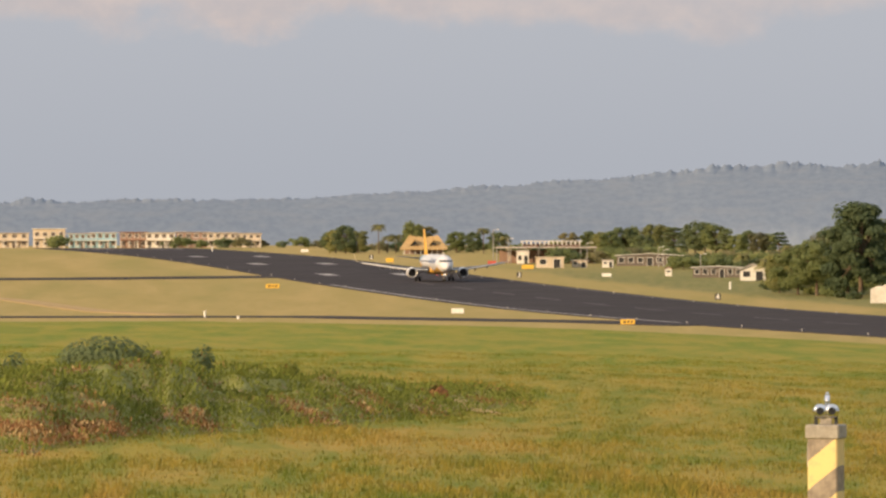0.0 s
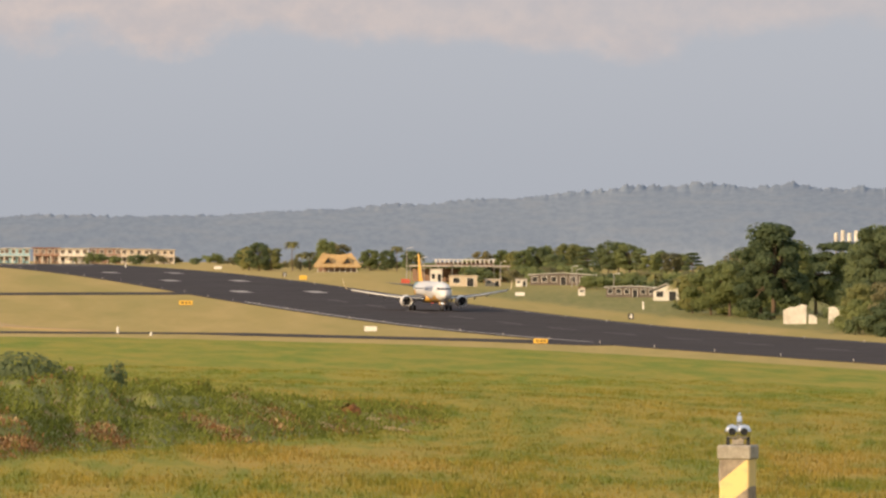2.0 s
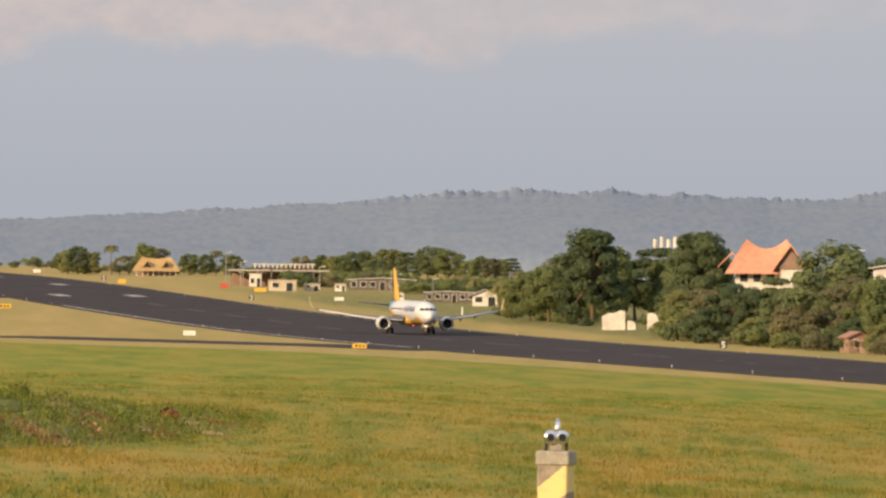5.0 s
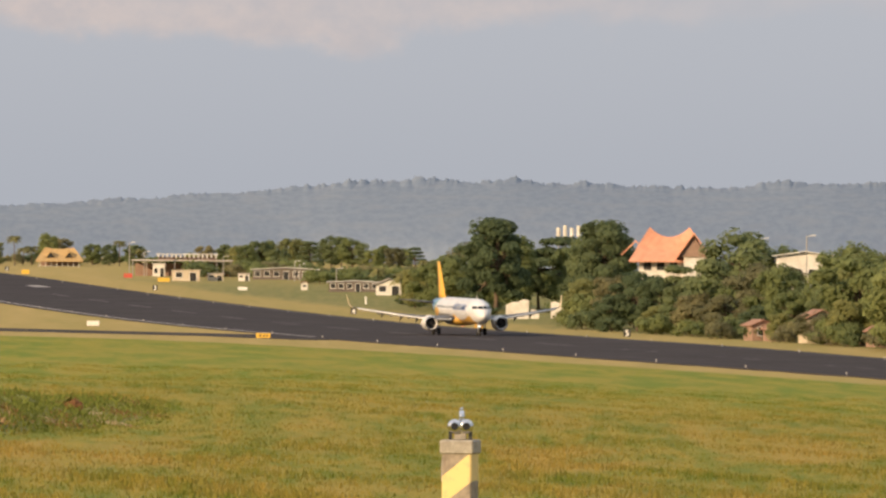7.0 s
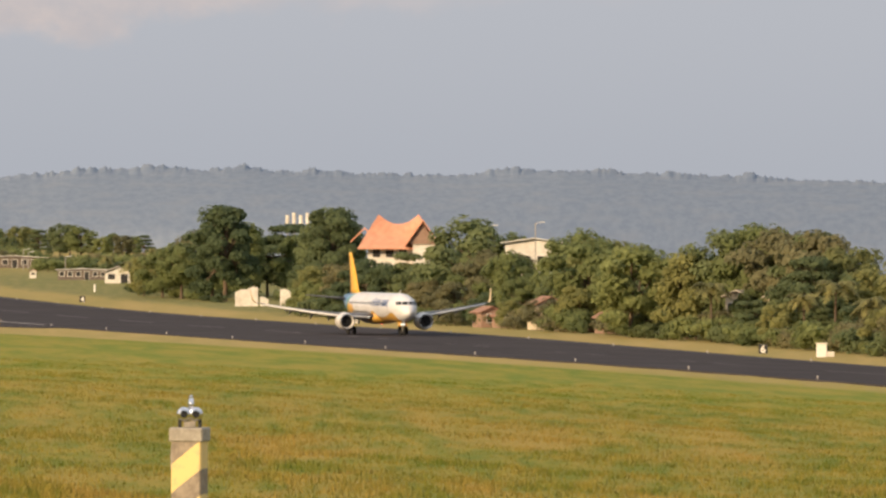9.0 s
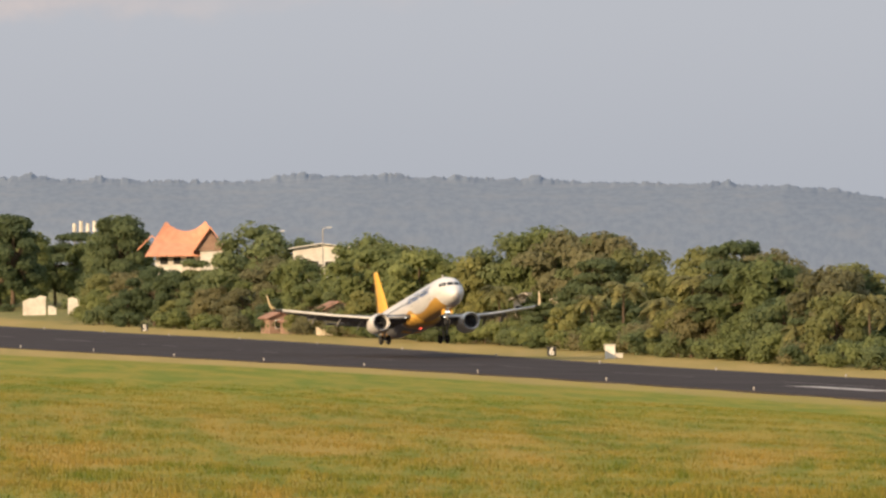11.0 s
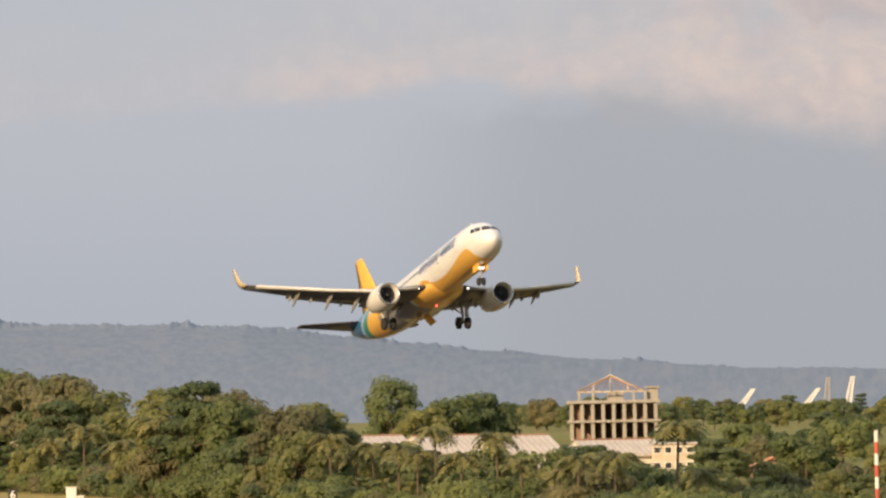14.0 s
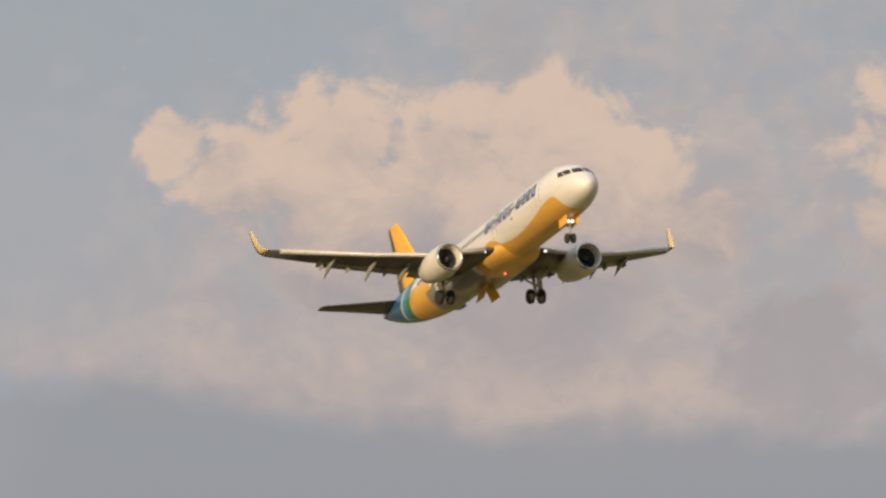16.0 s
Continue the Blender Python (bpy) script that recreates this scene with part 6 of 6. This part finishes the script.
def build_mound():
    bs = [2.5 + i * 0.035 for i in range(175)]
    rs = [148 + i * 1.4 for i in range(85)]
    verts, faces = [], []
    for b in bs:
        for r in rs:
            x, y, z = spot(b, r)
            h = mound_height(b, r)
            verts.append((x, y, z + h - 0.16 * (1 - min(h / 0.3, 1)) + 0.02))
    n = len(rs)
    for i in range(len(bs) - 1):
        faces += [(i * n + j, i * n + j + 1, (i + 1) * n + j + 1, (i + 1) * n + j) for j in range(n - 1)]
    m = material("weedy_earth", (0.20, 0.20, 0.045), (0.34, 0.20, 0.10), 0.35, 0.95, bump=0.12, fine=3.0, spread=(0.52, 0.66))
    tagged(sheet("mound", verts, faces, m), "weedy earth mound with bare reddish patches", "mound", kind="structure")
    rng = random.Random(11)

    def cover(name, mat, label, count, size, keep, tall, narrow):
        """Leaves or stems over the mound, kept where keep(x, y, h) allows."""
        vs, fs = [], []
        done = 0
        while done < count:
            b, r = rng.uniform(2.6, 8.7), rng.uniform(150, 262)
            h = mound_height(b, r)
            if h < 0.05 and not (0 < h and rng.random() < 0.5):
                continue
            x, y, z = spot(b, r)
            if not keep(x, y, h):
                continue
            done += 1
            z += h
            for _ in range(3):
                s = size * rng.uniform(0.5, 1.5)
                a = rng.uniform(0, 6.28)
                up = rng.uniform(*tall)
                d = Vector((math.cos(a), math.sin(a), 0))
                e = Vector((-math.sin(a), math.cos(a), rng.uniform(-0.3, 0.3)))
                p = Vector((x + rng.uniform(-0.3, 0.3), y + rng.uniform(-0.3, 0.3), z + up * rng.random()))
                q = d * s * rng.uniform(0.3, 0.9) + Vector((0, 0, s * rng.uniform(0.3, 1.2)))
                i = len(vs)
                vs.extend((p, p + q * 0.5 + e * s * narrow, p + q, p + q * 0.5 - e * s * narrow))
                fs.append((i, i + 1, i + 2, i + 3))
        me = bpy.data.meshes.new(name)
        me.from_pydata([tuple(v) for v in vs], [], fs)
        me.materials.append(mat)
        tagged(new(name, me), label, "weeds", kind="stuff")
    spots = ((4.55, 164, 0.3, 7, 0.6), (5.1, 172, 0.32, 6, 0.6), (5.85, 182, 0.16, 6, 0.5), (6.9, 196, 0.22, 7, 0.4), (7.2, 208, 0.2, 6, 0.35), (7.75, 214, 0.2, 6, 0.4))

    def red(x, y):
        """How bare and dry the mound is at a place."""
        b, r = math.degrees(math.atan2(x, y)), math.hypot(x, y)
        v = 0.6 * noise.noise(Vector((x * 0.6, y * 0.2, 21))) + 0.4 * noise.noise(Vector((x * 1.7, y * 0.7, 4))) - 0.25
        return v + sum(k * math.exp(-((b - sb) / w) ** 2 - ((r - sr) / d) ** 2) for sb, sr, w, d, k in spots)
    fringe = lambda h: rng.random() < 0.25 + h * 1.3
    cover("weeds", VINE, "rank green weeds and vines covering the mound", 34000, 0.105, lambda x, y, h: fringe(h) and (red(x, y) + rng.uniform(-0.1, 0.1) < 0.12 or h > 1.9), (0.0, 0.16), 0.20)
    cover("tall_weeds", VINE, "taller upright weeds on the mound", 3400, 0.17, lambda x, y, h: fringe(h) and red(x, y) < 0.0 and noise.noise(Vector((x * 0.4, y * 0.2, 40))) > 0.12, (0.05, 0.32), 0.13)
    cover("dry_stems", DRY_STEM, "reddish dry stems on the mound", 6000, 0.10, lambda x, y, h: red(x, y) + rng.uniform(-0.12, 0.12) > 0.1, (0.0, 0.14), 0.11)
    cover("straw", EARTH, "pale straw and bare clods on the mound", 900, 0.10, lambda x, y, h: red(x, y) + rng.uniform(-0.1, 0.1) > 0.22, (0.0, 0.08), 0.2)
    # a low dome of creeper on the crest, a tall weed and a dead stalk
    ob = empty("creeper_dome", facing(5.13, 196), "low dome of dark green creeper on the mound", "shrub")
    bm = bmesh.new()
    core(bm, rng, (0, 0, 1.6), (1.1, 1.2, 0.62))
    leaf_cloud(bm, rng, (0, 0, 1.6), (1.35, 1.4, 0.8), 1900, 0.09)
    part("crown", bm, LEAF, ob)
    part("stem", trunk_mesh(rng, 2.1, 0.05, []), BARK, ob)
    for b, r, h, mat, lab in ((5.92, 205, 2.3, LEAF, "tall leafy weed on the mound"), (7.83, 226, 1.35, DRY_STEM, "dead brown stalk standing on the mound"), (4.4, 190, 2.1, LEAF, "tall leafy weed on the mound"), (6.6, 212, 1.8, VINE, "tall leafy weed on the mound")):
        x, y, z = spot(b, r)
        ob = empty("weed", pose(x, y, z + mound_height(b, r) - 0.1), lab, "weed")
        h *= 0.42
        part("stem", trunk_mesh(rng, h, 0.025, [(0.2, 0.1, h * 0.9), (-0.2, 0, h * 0.8)]), DRY_STEM, ob)
        bm = bmesh.new()
        leaf_cloud(bm, rng, (0, 0, h * 0.55), (0.34, 0.34, h * 0.55), 170, 0.08)
        part("leaves", bm, mat, ob)


def build_bare_patches():
    """Worn earth showing through at the mound's foot."""
    rng = random.Random(8)
    for b, r, w in ((8.17, 221, 0.6), (8.05, 226, 0.4), (7.62, 214, 0.4), (7.9, 216, 0.35)):
        bm = bmesh.new()
        x, y, z = spot(b, r)
        ring = []
        for i in range(22):
            a = 2 * math.pi * i / 22
            k = rng.uniform(0.6, 1.15)
            px, py = x + w * k * math.cos(a), y + w * 5.5 * k * math.sin(a)
            h = mound_height(math.degrees(math.atan2(px, py)), math.hypot(px, py))
            ring.append(bm.verts.new((px, py, ground_z(px, py) + h + 0.02)))
        mid = bm.verts.new((x, y, z + mound_height(b, r) + 0.07))
        for i in range(22):
            bm.faces.new((mid, ring[i], ring[(i + 1) % 22]))
        tagged(link("bare_patch", bm, EARTH, None, "", True), "patch of bare orange earth in the grass", "bare earth", kind="structure")


def build_grass():
    """Blades in clumps over the near slope."""
    rng = random.Random(5)
    vs, fs = [], []
    for _ in range(95000):
        b = rng.uniform(3.5, 20.5)
        r = 104 + 330 * rng.random() ** 1.5
        x, y, z = spot(b, r)
        thick = noise.noise(Vector((x * 0.25, y * 0.06, 2)))
        if thick + rng.uniform(-0.6, 0.6) < -0.15:
            continue
        rise = mound_height(b, r)
        if rise > 0.05 and rng.random() < rise * 1.1 - 0.1:
            continue
        z += rise
        tall = 0.75 + 0.6 * max(thick, -0.3)
        for _ in range(4):
            a = rng.uniform(0, 6.28)
            h, w = rng.uniform(0.06, 0.17) * tall, rng.uniform(0.012, 0.03)
            px, py, c, q = x + rng.uniform(-0.25, 0.25), y + rng.uniform(-0.25, 0.25), math.cos(a), math.sin(a)
            lean = h * rng.uniform(0.1, 0.8)
            i = len(vs)
            vs.extend(((px - c * w, py - q * w, z - 0.03), (px + c * w, py + q * w, z - 0.03), (px + q * lean, py - c * lean, z + h)))
            fs.append((i, i + 1, i + 2))
    me = bpy.data.meshes.new("grass_blades")
    me.from_pydata(vs, [], fs)
    me.materials.append(BLADE)
    tagged(new("grass_blades", me), "uneven yellow-green grass on the near slope", "grass", kind="stuff")


build_trees()
build_town()
build_pavilion()
build_apron()
build_red_house()
build_works()
build_airfield()
build_post()
build_mound()
build_bare_patches()
build_grass()


# ---- what moves ----
# seconds, x, y, height of the wheels' foot, heading off the runway's line, nose-up, bank: metres and degrees
FLIGHT = [
    (0.0, 216.46, 1579.55, 1.97, -0.40, 0.00, 0.00),
    (0.5, 216.03, 1547.27, 1.69, -0.40, 0.00, 0.01),
    (1.0, 215.97, 1514.96, 1.42, -0.40, 0.00, 0.03),
    (1.5, 215.89, 1482.63, 1.15, -0.40, 0.00, 0.04),
    (2.0, 216.06, 1450.27, 0.90, -0.40, 0.00, 0.05),
    (2.5, 216.08, 1417.86, 0.66, -0.40, 0.00, 0.07),
    (3.0, 216.12, 1385.41, 0.45, -0.40, 0.00, 0.08),
    (3.5, 216.69, 1352.90, 0.26, -0.40, 0.00, 0.09),
    (4.0, 216.21, 1320.33, 0.09, -0.40, 0.00, 0.10),
    (4.5, 216.05, 1287.69, -0.03, -0.40, 0.00, 0.12),
    (4.7, 216.14, 1274.61, -0.07, -0.40, 0.00, 0.12),
    (5.0, 216.31, 1254.97, -0.11, -0.40, 0.00, 0.13),
    (5.5, 216.60, 1222.16, -0.14, -0.40, 0.00, 0.14),
    (6.0, 216.89, 1189.26, -0.13, -0.40, 0.00, 0.16),
    (6.5, 217.17, 1156.27, -0.09, -0.40, 0.00, 0.17),
    (6.8, 217.35, 1136.42, -0.06, -0.40, 0.00, 0.18),
    (7.0, 217.46, 1123.17, -0.04, -0.40, 0.00, 0.18),
    (7.5, 217.90, 1089.95, 0.03, -0.40, 0.00, 0.20),
    (8.0, 218.33, 1056.61, 0.13, -0.40, 0.00, 0.21),
    (8.5, 218.77, 1023.15, 0.24, -0.40, 0.00, 0.22),
    (8.7, 218.94, 1009.72, 0.28, -0.40, 0.00, 0.23),
    (9.0, 219.19, 989.54, 0.32, -0.40, 0.28, 0.23),
    (9.3, 219.45, 969.31, 0.36, -0.40, 1.12, 0.24),
    (9.5, 219.62, 955.80, 0.38, -0.40, 1.95, 0.25),
    (10.0, 220.04, 921.90, 0.42, -0.40, 4.65, 0.26),
    (10.5, 220.47, 887.85, 0.59, -0.40, 7.34, 0.27),
    (10.8, 220.72, 867.34, 1.43, -0.40, 8.31, 0.28),
    (11.0, 220.89, 853.64, 1.95, -0.40, 8.68, 0.29),
    (11.5, 221.24, 819.25, 3.33, -0.40, 9.63, 0.30),
    (12.0, 221.47, 784.68, 5.44, -0.40, 10.59, 0.50),
    (12.5, 221.50, 749.93, 8.29, -0.40, 11.51, 0.20),
    (13.0, 221.70, 714.98, 11.43, -0.40, 12.34, -1.00),
    (13.5, 221.67, 679.83, 15.28, -0.40, 13.04, -2.20),
    (14.0, 221.86, 644.47, 19.74, -0.40, 13.56, -0.30),
    (14.5, 221.83, 608.90, 24.79, -0.80, 13.86, 1.40),
    (15.0, 221.49, 573.10, 30.25, -1.20, 13.89, 0.50),
    (15.5, 220.54, 537.08, 36.36, -1.60, 13.60, 1.20),
    (16.0, 219.26, 500.81, 42.58, -1.90, 12.95, 0.70),
]


def motions():
    walk(JET, [(t, pose(x, y, z, -up, -bank, turn)) for t, x, y, z, turn, up, bank in FLIGHT])
    # the wings sag on the ground and bend up as they take the weight
    for side, wing in WINGS:
        root = Matrix.Translation((side * 1.6, 0, 2.55))
        walk(wing, [(t, root @ pose(0, 0, 0, 0, side * a, 0) @ root.inverted()) for t, a in ((0, 3.0), (7, 2.8), (9, 2.4), (10.2, 1.4), (11.0, 0.6), (12.5, 0.0), (16, 0.0))])
    for side, door in BELLY_DOORS:
        at = door.location.copy()
        walk(door, [(t, pose(*at, 0, side * a, 0)) for t, a in ((0, 0), (13.2, 0), (13.8, 40), (14.3, 75), (16, 78))])


motions()
